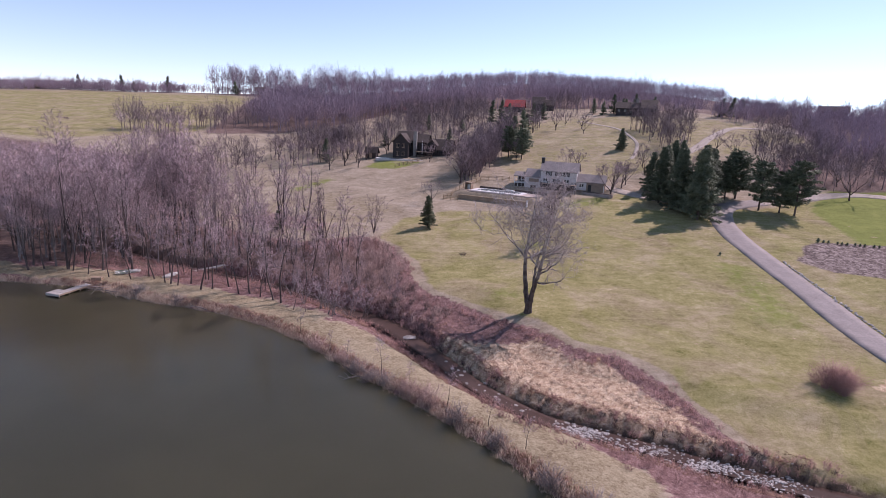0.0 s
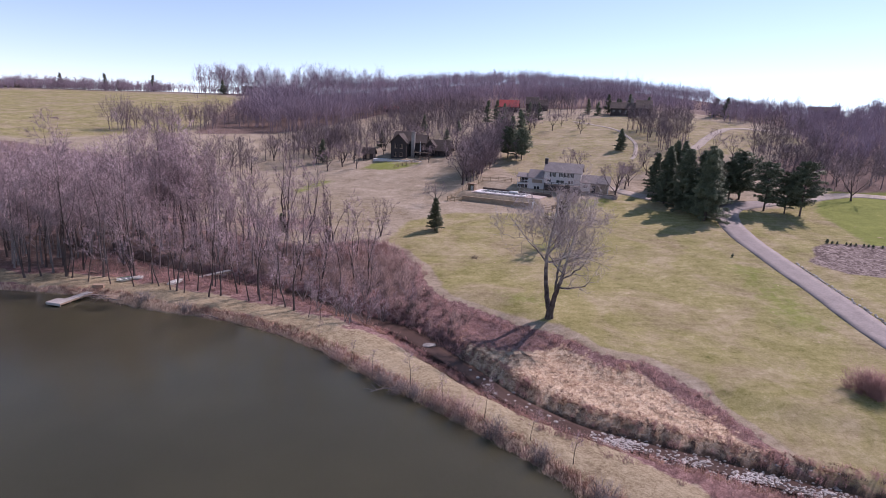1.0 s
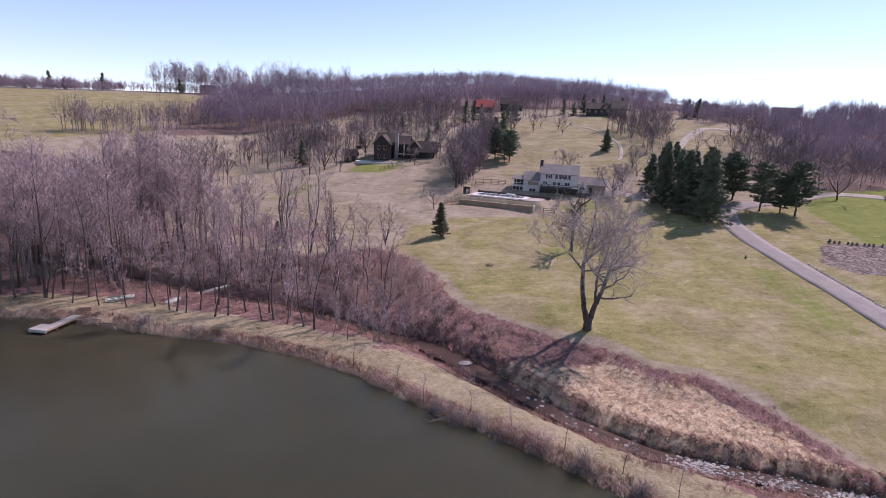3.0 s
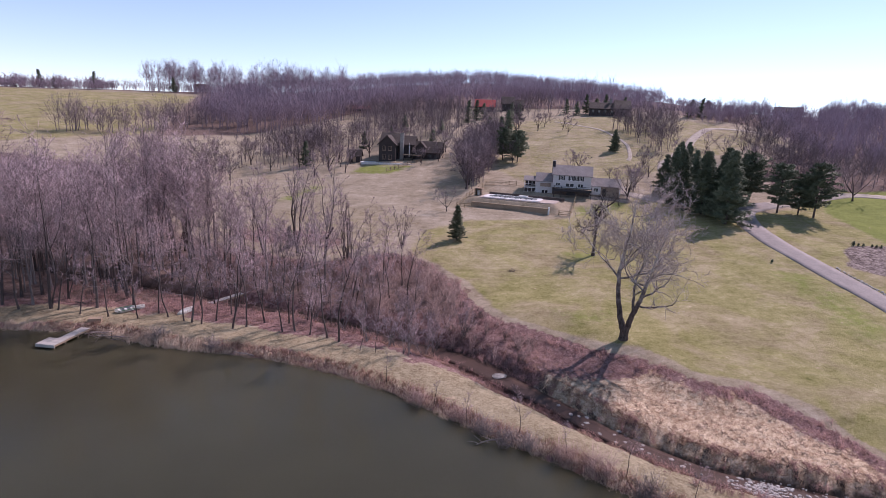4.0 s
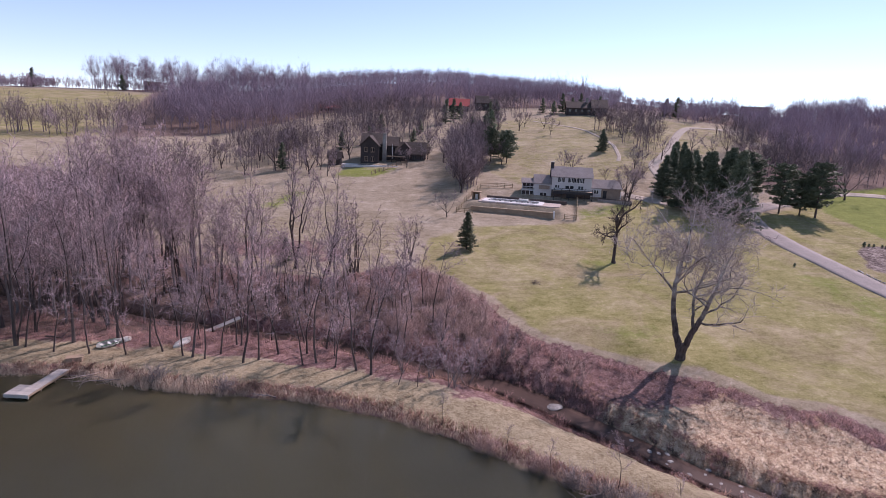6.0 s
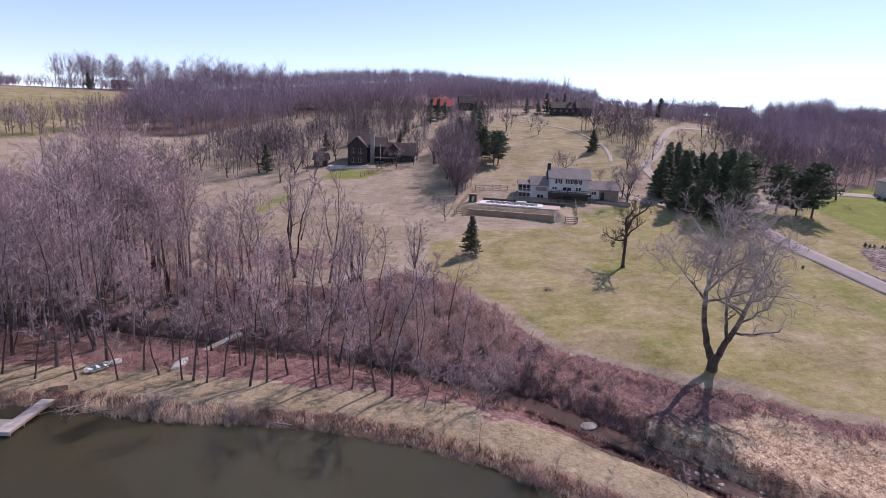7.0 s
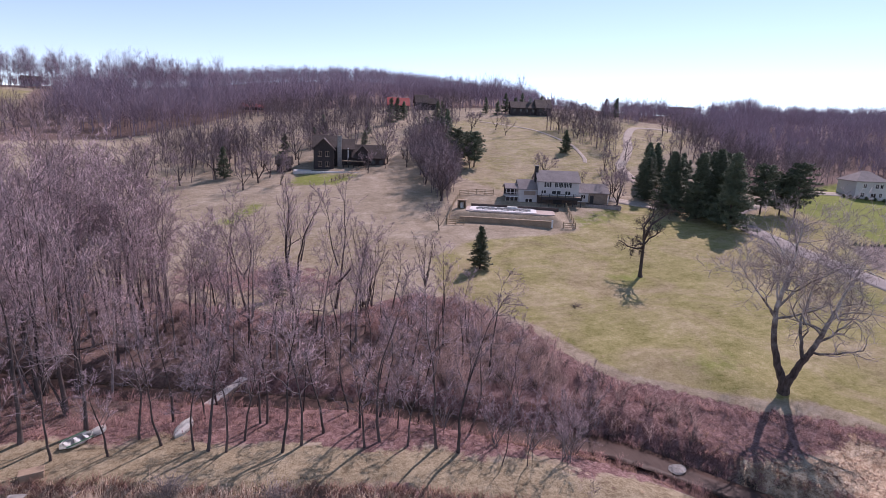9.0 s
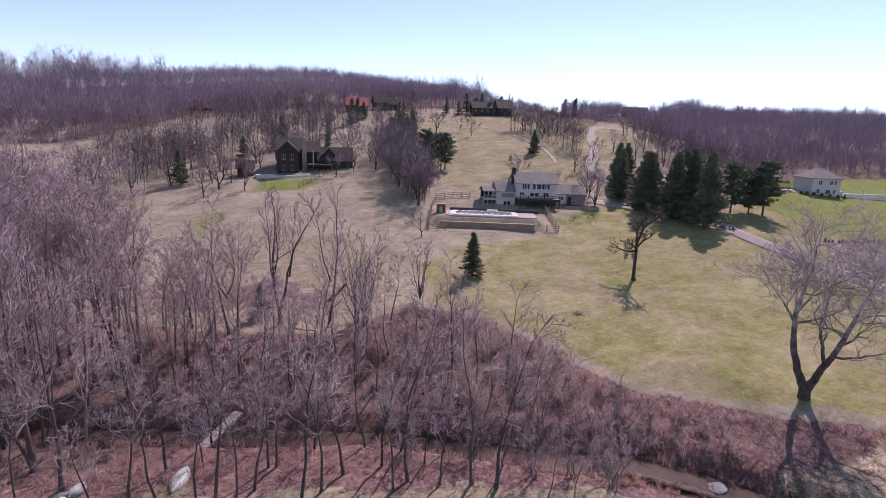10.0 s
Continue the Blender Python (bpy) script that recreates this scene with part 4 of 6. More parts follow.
# ---- evergreens ----
def conifer(name, rng, h, spread, whorls, per, tufts, bare, label, needles, droop, group=""):
    """An evergreen: trunk, whorls of boughs and flat sprays of needles with gaps between."""
    wood, leaf = [np.array([(0, 0, -0.4, 0, 0, h * 0.97, 0.018 * h + 0.03, 0.02)])], []
    for w in range(whorls):
        s = (w + rng.uniform(0.2, 0.8)) / whorls
        z = h * (bare + (0.985 - bare) * s)
        for k in range(per):
            if rng.uniform() < 0.1:
                continue
            a = rng.uniform(0, 6.28)
            ln = spread * (((1 - s) ** 0.82 * 0.98 + 0.05) if bare < 0.15 else (math.sin(3.0 * min(s * 0.86 + 0.16, 1)) ** 0.7 * 0.95 + 0.1)) * rng.uniform(0.5, 1.15)
            way = np.array((math.cos(a), math.sin(a), rng.uniform(-0.05, 0.3) - droop * (1 - s)))
            pts, rad = limb(rng, (0, 0, z + rng.uniform(-0.55, 0.55) * h * 0.95 / whorls), way, ln, 0.02 + 0.012 * ln, 0.01, 3, 0.03, 0.07)
            wood.append(rows_of(pts, rad))
            for _ in range(max(3, int(tufts * (0.35 + 0.65 * ln / spread)))):
                t = rng.uniform(0.12, 1.05)
                p, _ = along(pts, rad, t)
                q = unit(pts[-1] - pts[0])
                side = np.array((-q[1], q[0], 0)) * rng.choice((-1, 1))
                out = unit(q * rng.uniform(0.5, 1.0) + side * rng.uniform(0.1, 0.9) + np.array((0, 0, rng.uniform(-0.45, 0.6))))
                size = rng.uniform(0.3, 0.62) * (0.6 + 0.05 * h)
                leaf.append((*(p + rng.normal(0, 0.02 + 0.014 * h, 3)), *(p + out * size), size * 0.2))
    ob = thing(name, Matrix.Identity(4), label, "tree", group)
    part("trunk", joined("trunk", [tubes(wood[0], 6), tubes(np.concatenate(wood[1:]), 3)], BARK), None, ob)
    part("crown", joined("crown", [spikes(leaf)], needles), None, ob)
    return ob


rng = np.random.default_rng(3)
young = conifer("spruce", rng, 6.9, 2.0, 24, 8, 22, 0.04, "young green spruce alone on the lawn", NEEDLE_LIGHT, 0.15)
young.matrix_basis = pose(-2.3, 115.4, ground_at(-2.3, 115.4))
PINES = "dark pines beside the driveway"
pines = [conifer("pine_tree", rng, 16, 5.0, 30, 8, 60, 0.04, "tall dense dark pine beside the driveway", NEEDLE, 0.1, PINES),
         conifer("pine_tree", rng, 14.5, 4.5, 28, 8, 60, 0.04, "tall dense dark pine beside the driveway", NEEDLE, 0.15, PINES),
         conifer("pine_tree", rng, 15, 4.6, 26, 8, 60, 0.06, "tall dense dark pine beside the driveway", NEEDLE, 0.05, PINES)]
open_pines = [conifer("open_pine_tree", rng, 12, 4.4, 17, 8, 58, 0.15, "dark pine with a bare lower trunk by the lane", NEEDLE, 0.0, "bare-trunked pines by the lane"),
              conifer("open_pine_tree", rng, 11.5, 3.9, 16, 8, 58, 0.17, "dark pine with a bare lower trunk by the lane", NEEDLE, 0.0, "bare-trunked pines by the lane")]
for k, (x, y, s) in enumerate(((58.8, 121.5, 1.0), (57.5, 129, 0.88), (62.5, 128.8, 0.9), (54.8, 134.5, 0.85), (56, 144, 0.72), (62, 150, 0.72), (66, 155, 0.7), (60.5, 138, 0.8), (69.5, 139, 0.8), (66, 133.5, 0.85), (70, 147, 0.72), (67.8, 154, 0.75), (64, 144, 0.72))):
    plant(pines, k, x, y, s, k * 50)
for k, (x, y, s) in enumerate(((75.4, 137.5, 0.95), (76.4, 128.2, 1.0), (80.2, 126.2, 0.8), (82.6, 124.2, 1.08), (72.8, 137.6, 0.85))):
    plant(open_pines, k, x, y, s, k * 70)
FIRS = "scattered dark firs on the hillside"
firs = [conifer("fir", rng, 7, 2.3, 18, 7, 24, 0.04, "dark fir on the hillside", NEEDLE, 0.15, FIRS), conifer("fir", rng, 9, 2.8, 18, 7, 24, 0.04, "dark fir on the hillside", NEEDLE, 0.1, FIRS)]
for k, (x, y, s) in enumerate(((31, 262, 1.0), (27, 258, 0.9), (75, 262, 0.9), (81, 266, 1.0), (88, 270, 0.9), (72, 268, 0.8), (46, 256, 1.1), (40, 246, 1.0), (35, 232, 0.9),
                                (22, 250, 1.1), (8, 232, 0.8), (-6, 240, 0.8), (-22, 215, 0.9), (-12, 222, 0.7), (3, 214, 0.8), (94, 274, 0.9), (140, 262, 1.0), (128, 247, 1.0), (124, 250, 0.95), (126, 252, 0.9), (86, 160, 0.7), (92, 158, 0.6), (27, 208, 1.35), (30.5, 212, 1.2), (24, 214, 1.2), (84, 262, 0.8), (101, 268, 1.0),
                                (-66.8, 132.1, 0.55), (-34.1, 113, 0.62), (-40, 190, 0.9), (150, 268, 0.8), (-262, 404, 1.2), (-250, 410, 1.0), (-236, 412, 1.3), (-228, 414, 1.1), (-312, 392, 1.2), (-334, 386, 1.1), (-206, 420, 1.3), (-112, 398, 1.2), (-150, 404, 1.1))):
    plant(firs, k, x, y, s, k * 40)

plant(pines, 1, 60.8, 186.4, 0.52, 20, 0.0, 0.95, "stout dark fir on the upper field")
for k, (x, y, s) in enumerate(((26.4, 180.6, 0.85), (22.5, 184.5, 0.85), (27.5, 187, 0.75))):
    plant(open_pines, k + 1, x, y, s, k * 130, label="grey-green pine at the hedgerow's end")

# ---- broad trees about the fields and houses ----
HEDGE = ((7, 157), (5.5, 153), (8.5, 161), (9.5, 165), (7.2, 168), (12, 170), (11, 176), (14, 174), (15.5, 180), (13, 184), (17.5, 187), (16, 192), (20, 196), (19, 203), (23, 206), (22, 214))
for k, (x, y) in enumerate(HEDGE):
    plant(spread_trees, k, x, y, rng.uniform(0.8, 1.05), rng.uniform(0, 360))
FIELD = ((24.6, 179.7, 0.8), (44.2, 139.8, 1.15), (46.4, 145.5, 0.9), (-1.8, 135.0, 0.5), (104, 136.5, 1.0), (110, 150, 0.9), (60, 160, 0.7), (62, 168, 0.7), (40, 233, 0.7), (46, 226, 0.8), (52, 236, 0.7), (36, 222, 0.8), (57, 228, 0.7), (30, 238, 0.8),
         (55, 216, 0.6), (47, 157, 0.4), (-27, 178, 0.8), (-32, 182, 0.9), (-36, 176, 0.8), (-42, 190, 1.0), (-50, 186, 0.9), (-30, 200, 0.9), (-20, 206, 1.0), (-8, 206, 0.9), (-48, 205, 1.0), (-38, 214, 1.0), (-58, 196, 1.0),
         (-4, 183, 0.7), (4, 192, 0.8), (8, 186, 0.7), (-60, 176, 0.9), (-70, 188, 1.0), (-62, 205, 0.9), (-33, 193, 0.9), (-29, 187, 0.8),
         (78, 205, 0.7), (84, 212, 0.8), (80, 220, 0.8), (88, 222, 0.9), (92, 214, 0.8), (99, 226, 0.7), (76, 176, 0.7), (80, 168, 0.8), (74, 160, 0.6), (94, 176, 0.7), (98, 168, 0.8), (92, 184, 0.7),
         (118, 206, 0.8), (126, 212, 0.8), (134, 216, 0.9), (104, 182, 0.8), (112, 174, 0.8), (108, 166, 0.9),
         (-20, 199, 0.8), (-10, 204, 0.9), (-2, 204, 0.8), (6, 200, 0.8), (-26, 190, 0.7), (-30, 194, 0.8), (2, 187, 0.6), (-14, 208, 1.0), (10, 196, 0.7), (-33, 188, 0.7), (6, 206, 0.9), (49.5, 147.5, 0.7), (51.5, 150.5, 0.65), (38, 163, 0.8), (42, 168, 0.7))
for k, (x, y, s) in enumerate(FIELD):
    plant(spread_trees, k * 2 + k // 5, x, y, s * rng.uniform(0.9, 1.1), rng.uniform(0, 360))


# ---- far woods, one mass of bare trees ----
def far_woods(name, polys, label, seed, tall, boughs=16, thick=0.05, trunk=0.15, material=None, twigs=5, low=0.34, wide=0.3):
    """Many bare trees in one mesh: bent boughs rise from each trunk to a rounded crown, with sprays of twigs along them."""
    r = np.random.default_rng(seed)
    wood, limbs, fine = [], [], []
    for poly, n in polys:
        xs, ys = np.array([p[0] for p in poly]), np.array([p[1] for p in poly])
        pts = np.column_stack((r.uniform(xs.min(), xs.max(), n * 10), r.uniform(ys.min(), ys.max(), n * 10)))
        pts = pts[within(poly, pts[:, 0], pts[:, 1], 0.01) > 0.5][:n]
        zs = height(pts[:, 0], pts[:, 1])
        for (x, y), z in zip(pts, zs):
            h = r.uniform(*tall) * r.uniform(0.88, 1.12)
            w = wide * h * r.uniform(0.7, 1.2)
            base = np.array((x, y, z - 0.3))
            top = np.array((x + r.normal(0, 0.03) * h, y + r.normal(0, 0.03) * h, z + h * 0.82))
            wood.append((*base, *top, r.uniform(0.7, 1.25) * trunk, 0.02))
            m = int(r.integers(boughs - 3, boughs + 4))
            a = r.uniform(0, 6.28, m)
            up = r.uniform(-0.5, 1.0, m)                      # height of the bough's end in the crown
            out = np.sqrt(np.maximum(1 - up * up, 0.02)) * r.uniform(0.55, 1.0, m)
            end = np.column_stack((x + np.cos(a) * out * w, y + np.sin(a) * out * w, z + h * (0.64 + 0.36 * up)))
            s = np.clip(low + (0.3 + 0.32 * up) * r.uniform(0.5, 1.0, m), low * 0.6, 0.97)
            p0 = base + (top - base) * s[:, None]
            p0[:, 2] = np.minimum(p0[:, 2], end[:, 2] - 0.03 * h)
            mid = p0 * 0.5 + end * 0.5 + np.column_stack((np.cos(a), np.sin(a), np.full(m, -0.5))) * (0.07 * h * out)[:, None]
            limbs.append(np.column_stack((p0, mid, np.full(m, thick * 1.25))))
            limbs.append(np.column_stack((mid * 0.9 + p0 * 0.1, end, np.full(m, thick))))
            for _ in range(twigs):
                u = r.uniform(0.1, 1.0, m)[:, None]
                q0 = mid + (end - mid) * u
                way = (q0 - base) / h * np.array((1.6, 1.6, 0.75)) + r.normal(0, 0.3, (m, 3)) - np.array((0, 0, 0.1))
                q0 = q0 + r.normal(0, 0.02 * h, (m, 3))
                fine.append(np.column_stack((q0, q0 + way * (0.17 * h * r.uniform(0.6, 1.3, m))[:, None], np.full(m, thick * 0.75))))
    me = joined(name, [tubes(np.array(wood), 3), blades(np.concatenate(limbs)), blades(np.concatenate(fine))], material or HAZE_TWIG)
    return tagged(part(name, me, None), label, "woods", kind="stuff")


HILL = [(-98, 274), (-74, 256), (-56, 260), (-40, 275), (-26, 302), (18, 312), (42, 304), (70, 302), (104, 290), (128, 330), (190, 420), (280, 560), (335, 660), (345, 720), (-60, 720), (-90, 560), (-112, 400), (-106, 330)]
FRONT = [(-104, 318), (-98, 272), (-74, 255), (-56, 259), (-40, 274), (-26, 301), (42, 304), (70, 302), (104, 288), (112, 305), (70, 330), (-40, 345), (-98, 345)]
far_woods("hillside_woods", [(HILL, 1950), (FRONT, 620)], "purple-grey mass of bare woods over the hill, distance haze in its colour", 31, (11.5, 16), 16, 0.07, 0.13, None, 5, 0.2)
# bare trees crowding the little valley, in stands with grass between them
STANDS = (([(-58, 214), (-40, 206), (-20, 212), (-4, 216), (-8, 232), (-16, 244), (-40, 232), (-56, 226)], 130),
          ([(-4, 226), (14, 220), (18, 236), (22, 262), (20, 290), (-22, 300), (-24, 276), (-20, 262)], 190), ([(48, 262), (62, 262), (72, 288), (58, 296), (48, 282)], 22),
          ([(76, 206), (92, 205), (100, 222), (90, 230), (74, 221)], 56), ([(73, 180), (78, 183), (93, 202), (77, 208), (73.5, 196)], 34), ([(96, 156), (118, 162), (137, 206), (118, 202), (100, 178)], 55),
          ([(22, 226), (38, 222), (44, 240), (30, 252)], 22), ([(90, 147), (102, 144), (118, 147), (142, 150), (120, 172), (100, 164)], 75), ([(-62, 196), (-46, 186), (-34, 192), (-31, 206), (-46, 210), (-60, 210)], 60),
          ([(-84, 176), (-62, 164), (-54, 172), (-62, 190), (-80, 196)], 24), ([(-40, 300), (-30, 318), (18, 312), (20, 292), (-20, 302), (-28, 280)], 40))
far_woods("valley_woods", STANDS, "bare trees crowding the little valley", 35, (7, 11), 18, 0.042, 0.1, MIDTWIG, 6)
far_woods("hedgerow", [([(4, 151), (8, 151), (13, 163), (18, 178), (24, 196), (26, 214), (18, 216), (11, 190), (6, 168)], 110)], "dense bare hedgerow trees beside the upper field", 36, (7, 11), 24, 0.04, 0.12, MIDTWIG, 10, 0.1, 0.36)
far_woods("field_row", [([(-137, 231), (-115, 238), (-100, 254), (-90, 268), (-97, 278), (-108, 264), (-120, 248), (-139, 241)], 46)], "row of bare trees along the far field's foot", 39, (9, 13.5), 22, 0.055, 0.2, MIDTWIG, 8, 0.12, 0.4)
far_woods("crest_woods", [([(-190, 412), (-128, 388), (-95, 395), (-90, 430), (-190, 440)], 60), ([(-95, 395), (-90, 430), (-190, 440)], 60)], "bare trees on the crest of the field", 32, (5, 9), 15, 0.09, 0.13, None, 6, 0.02, 0.45)
far_woods("field_hedge", [([(-460, 326), (-300, 374), (-196, 408), (-200, 440), (-300, 410), (-460, 362)], 1000)], "low bare hedge trees along the far field", 38, (4.5, 9), 12, 0.11, 0.14, None, 6, 0.02, 0.5)
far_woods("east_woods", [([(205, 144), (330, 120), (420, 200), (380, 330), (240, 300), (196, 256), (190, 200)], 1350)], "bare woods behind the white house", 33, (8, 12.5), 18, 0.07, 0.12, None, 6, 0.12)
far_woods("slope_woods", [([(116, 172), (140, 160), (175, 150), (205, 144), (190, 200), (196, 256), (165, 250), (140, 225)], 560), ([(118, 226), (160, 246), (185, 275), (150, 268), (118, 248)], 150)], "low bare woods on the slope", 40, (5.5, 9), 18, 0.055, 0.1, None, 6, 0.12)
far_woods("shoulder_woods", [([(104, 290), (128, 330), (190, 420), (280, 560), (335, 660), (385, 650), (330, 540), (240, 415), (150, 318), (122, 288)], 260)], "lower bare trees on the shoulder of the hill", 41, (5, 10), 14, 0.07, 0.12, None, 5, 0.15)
far_woods("tall_clump", [([(395, 418), (412, 404), (440, 424), (424, 446)], 22)], "clump of tall bare trees on the far rise", 42, (15, 20), 22, 0.08, 0.2, None, 8, 0.25, 0.28)
far_woods("skyline_woods", [([(150, 272), (330, 320), (560, 420), (560, 480), (250, 370)], 90), ([(-1100, 700), (-300, 560), (-200, 640), (-1100, 1000)], 200), ([(330, 420), (900, 400), (1000, 700), (400, 600)], 150)], "far bare trees along the skyline", 34, (4, 8), 10, 0.12)
far_woods("crest_trees", [([(-172, 410), (-140, 396), (-70, 392), (-36, 396), (-40, 418), (-100, 424), (-165, 428)], 95)], "tall round-crowned bare trees on the crest", 37, (15, 22), 26, 0.075, 0.2, None, 9, 0.3, 0.24)

# ---- brush, reeds and dry grass ----
def shrub_rows(r, x, y, z, h, stems, thick, flare=0.55):
    """Rows of arching stems with side twigs for one shrub."""
    a = r.uniform(0, 6.28, stems)
    ln = h * r.uniform(0.55, 1.1, stems)
    tilt = r.uniform(0.05, flare, stems)
    p0 = np.column_stack((x + r.normal(0, 0.18, stems), y + r.normal(0, 0.18, stems), np.full(stems, z - 0.1)))
    way = np.column_stack((np.cos(a) * np.sin(tilt), np.sin(a) * np.sin(tilt), np.cos(tilt)))
    mid = p0 + way * (ln * 0.55)[:, None]
    way2 = way + np.column_stack((np.cos(a), np.sin(a), np.full(stems, -0.3))) * 0.35
    end = mid + way2 * (ln * 0.5)[:, None]
    rows = [np.column_stack((p0, mid + way * 0.1, np.full(stems, thick))), np.column_stack((mid, end, np.full(stems, thick * 0.75)))]
    for _ in range(3):
        t = r.uniform(0.3, 1.0, stems)[:, None]
        q = p0 + (mid - p0) * t + (end - mid) * np.maximum(t - 0.6, 0)
        w = way + r.normal(0, 0.55, (stems, 3))
        rows.append(np.column_stack((q, q + w * (ln * 0.32)[:, None], np.full(stems, thick * 0.65))))
    return np.concatenate(rows)


def thicket(name, places, hmin, hmax, stems, thick, material, label, category, seed):
    r = np.random.default_rng(seed)
    p = np.asarray(places)
    z = height(p[:, 0], p[:, 1])
    rows = [shrub_rows(r, x, y, max(h0, float(brook_level(x)) + 0.1), r.uniform(hmin, hmax), stems, thick) for (x, y), h0 in zip(p, z)]
    return tagged(part(name, joined(name, [spikes(np.concatenate(rows))], material), None), label, category, kind="stuff")


def many(r, poly, n):
    xs, ys = np.array([p[0] for p in poly]), np.array([p[1] for p in poly])
    pts = np.column_stack((r.uniform(xs.min(), xs.max(), n * 5), r.uniform(ys.min(), ys.max(), n * 5)))
    return pts[within(poly, pts[:, 0], pts[:, 1], 0.01) > 0.5][:n]


def dry(p, gap=2.3):
    return p[(np.abs(offset_from(STREAM, p[:, 0], p[:, 1])) > gap) & (offset_from(SHORE, p[:, 0], p[:, 1]) > 0.3)]


r = np.random.default_rng(77)
TANGLE = [(-50, 106), (-46, 113), (-37, 107.5), (-29, 103.5), (-22, 105), (-14.5, 106.5), (-9.5, 101), (-6, 93.5), (-4.5, 84.7), (-2.1, 80.5), (2.6, 76.7), (0.6, 70.8), (-3.5, 75.3), (-16, 83), (-30, 93), (-44, 99)]
thicket("brush_thicket", dry(many(r, TANGLE, 250)), 0.7, 2.8, 12, 0.026, BRUSHWOOD, "dense tangled leafless brush along the brook", "brush", 1)
thicket("dark_brush", dry(many(r, TANGLE, 170)), 0.6, 2.2, 13, 0.024, BARK, "dark tangled brush along the brook", "brush", 13)
thicket("tall_brush", dry(many(r, [(-20, 98), (-10, 97), (-6, 88), (-9, 82), (-18, 86), (-24, 93)], 50)), 2.2, 4.2, 16, 0.024, BRUSHWOOD, "tall grey leafless brush beside the brook", "brush", 2)
thicket("bank_brush", dry(np.concatenate((many(r, [(-66, 92), (-46, 86), (-30, 82), (-14, 74.5), (-8, 73), (-11, 77), (-28, 88.5), (-46, 97), (-66, 106)], 460),
                                          many(r, [(-100, 120), (-62, 108), (-48, 101), (-46, 112), (-58, 122), (-80, 140)], 260)))), 0.5, 1.6, 8, 0.02, TWIG_RED, "low reddish brush on the wood's floor", "brush", 3)
thicket("edge_brush", dry(np.array([(x + r.normal(0, 0.8), y + r.normal(0, 0.8)) for x, y in [EDGE[k] + (EDGE[k + 1] - EDGE[k]) * u - np.array((0.9, 1.0)) for k in range(5, 19) for u in r.uniform(0, 1, 14)]])), 0.4, 1.1, 14, 0.018, TWIG_RED, "russet brambles along the lawn's edge", "brush", 4)


thicket("russet_thicket", dry(np.array([(x + r.normal(0, 1.1), y + r.normal(0, 0.9)) for x, y in ((-17.2, 98.2), (-14.3, 99), (-11.2, 97.4), (-20, 101), (-12.5, 102), (-8.6, 93), (-24, 99)) for _ in range(7)])), 1.4, 3.0, 20, 0.022, TWIG_RED, "rounded russet thorn bushes above the brook", "brush", 12)


def along_line(line, r, n, lo, hi, x0, x1):
    """Places beside a line, lo to hi metres to its house side, between two x."""
    seg = np.hypot(*(line[1:] - line[:-1]).T)
    at = np.concatenate(([0], np.cumsum(seg)))
    s = r.uniform(0, at[-1], n * 4)
    p = np.column_stack((np.interp(s, at, line[:, 0]), np.interp(s, at, line[:, 1])))
    q = np.column_stack((np.interp(s + 0.5, at, line[:, 0]), np.interp(s + 0.5, at, line[:, 1]))) - p
    q /= np.linalg.norm(q, axis=1)[:, None] + 1e-9
    p = p + np.column_stack((-q[:, 1], q[:, 0])) * r.uniform(lo, hi, len(p))[:, None]
    return p[(p[:, 0] > x0) & (p[:, 0] < x1)][:n]


def tufts(name, places, hmin, hmax, blades, thick, material, label, seed, lean=0.5):
    """Clumps of dry blades."""
    r = np.random.default_rng(seed)
    p = np.repeat(np.asarray(places), blades, 0) + r.normal(0, 0.16, (len(places) * blades, 2))
    z = np.where(offset_from(SHORE, p[:, 0], p[:, 1]) < 2, np.maximum(height(p[:, 0], p[:, 1]), -0.4), height(p[:, 0], p[:, 1])) - 0.05
    h = r.uniform(hmin, hmax, len(p)) * np.repeat(r.uniform(0.6, 1.2, len(places)), blades)
    w = r.normal(0, lean, (len(p), 2))
    rows = np.column_stack((p, z, p + w * h[:, None], z + h, np.full(len(p), thick)))
    return tagged(part(name, joined(name, [spikes(rows)], material), None), label, "dry grass", kind="stuff")


tufts("shore_reeds", along_line(SHORE, r, 1300, 0.0, 1.3, -72, 16), 0.22, 0.75, 9, 0.03, STRAW, "pale dry reeds fringing the pond", 5, 0.4)
tufts("tall_reeds", along_line(SHORE, r, 520, -0.3, 1.4, -52, -38), 0.9, 1.7, 10, 0.03, STRAW, "tall pale reeds standing in the pond's margin", 6, 0.25)
tufts("russet_fringe", np.concatenate((along_line(SHORE, r, 1100, 0.5, 1.9, -60, 16), along_line(STREAM, r, 200, -5.5, -1.7, -20, 40))), 0.3, 0.8, 8, 0.028, REDGRASS, "russet grass along the banks", 7)
tufts("bank_grass", np.concatenate((along_line(STREAM, r, 500, -5.5, -1.7, -20, 40), along_line(STREAM, r, 450, 1.4, 3.6, -12, 36))), 0.12, 0.42, 8, 0.03, REDGRASS, "trampled russet grass on the brook's banks", 17, 1.1)
tufts("russet_meadow", dry(np.concatenate((many(r, [(-66, 90), (-48, 86), (-30, 80), (-14, 73), (-8, 72.5), (-14, 77), (-30, 88), (-50, 98), (-66, 104)], 900),
                                          many(r, [(-1.6, 80.1), (6.8, 74.9), (13.5, 69.7), (21, 62.1), (27.4, 56.7), (30, 46.4), (33.2, 37.2), (26.8, 45.7), (13.4, 52.8), (2.7, 64.8), (-2.3, 71.6)], 850)))), 0.12, 0.34, 7, 0.03, REDGRASS, "matted russet grass between brook and lawn", 8, 0.8)
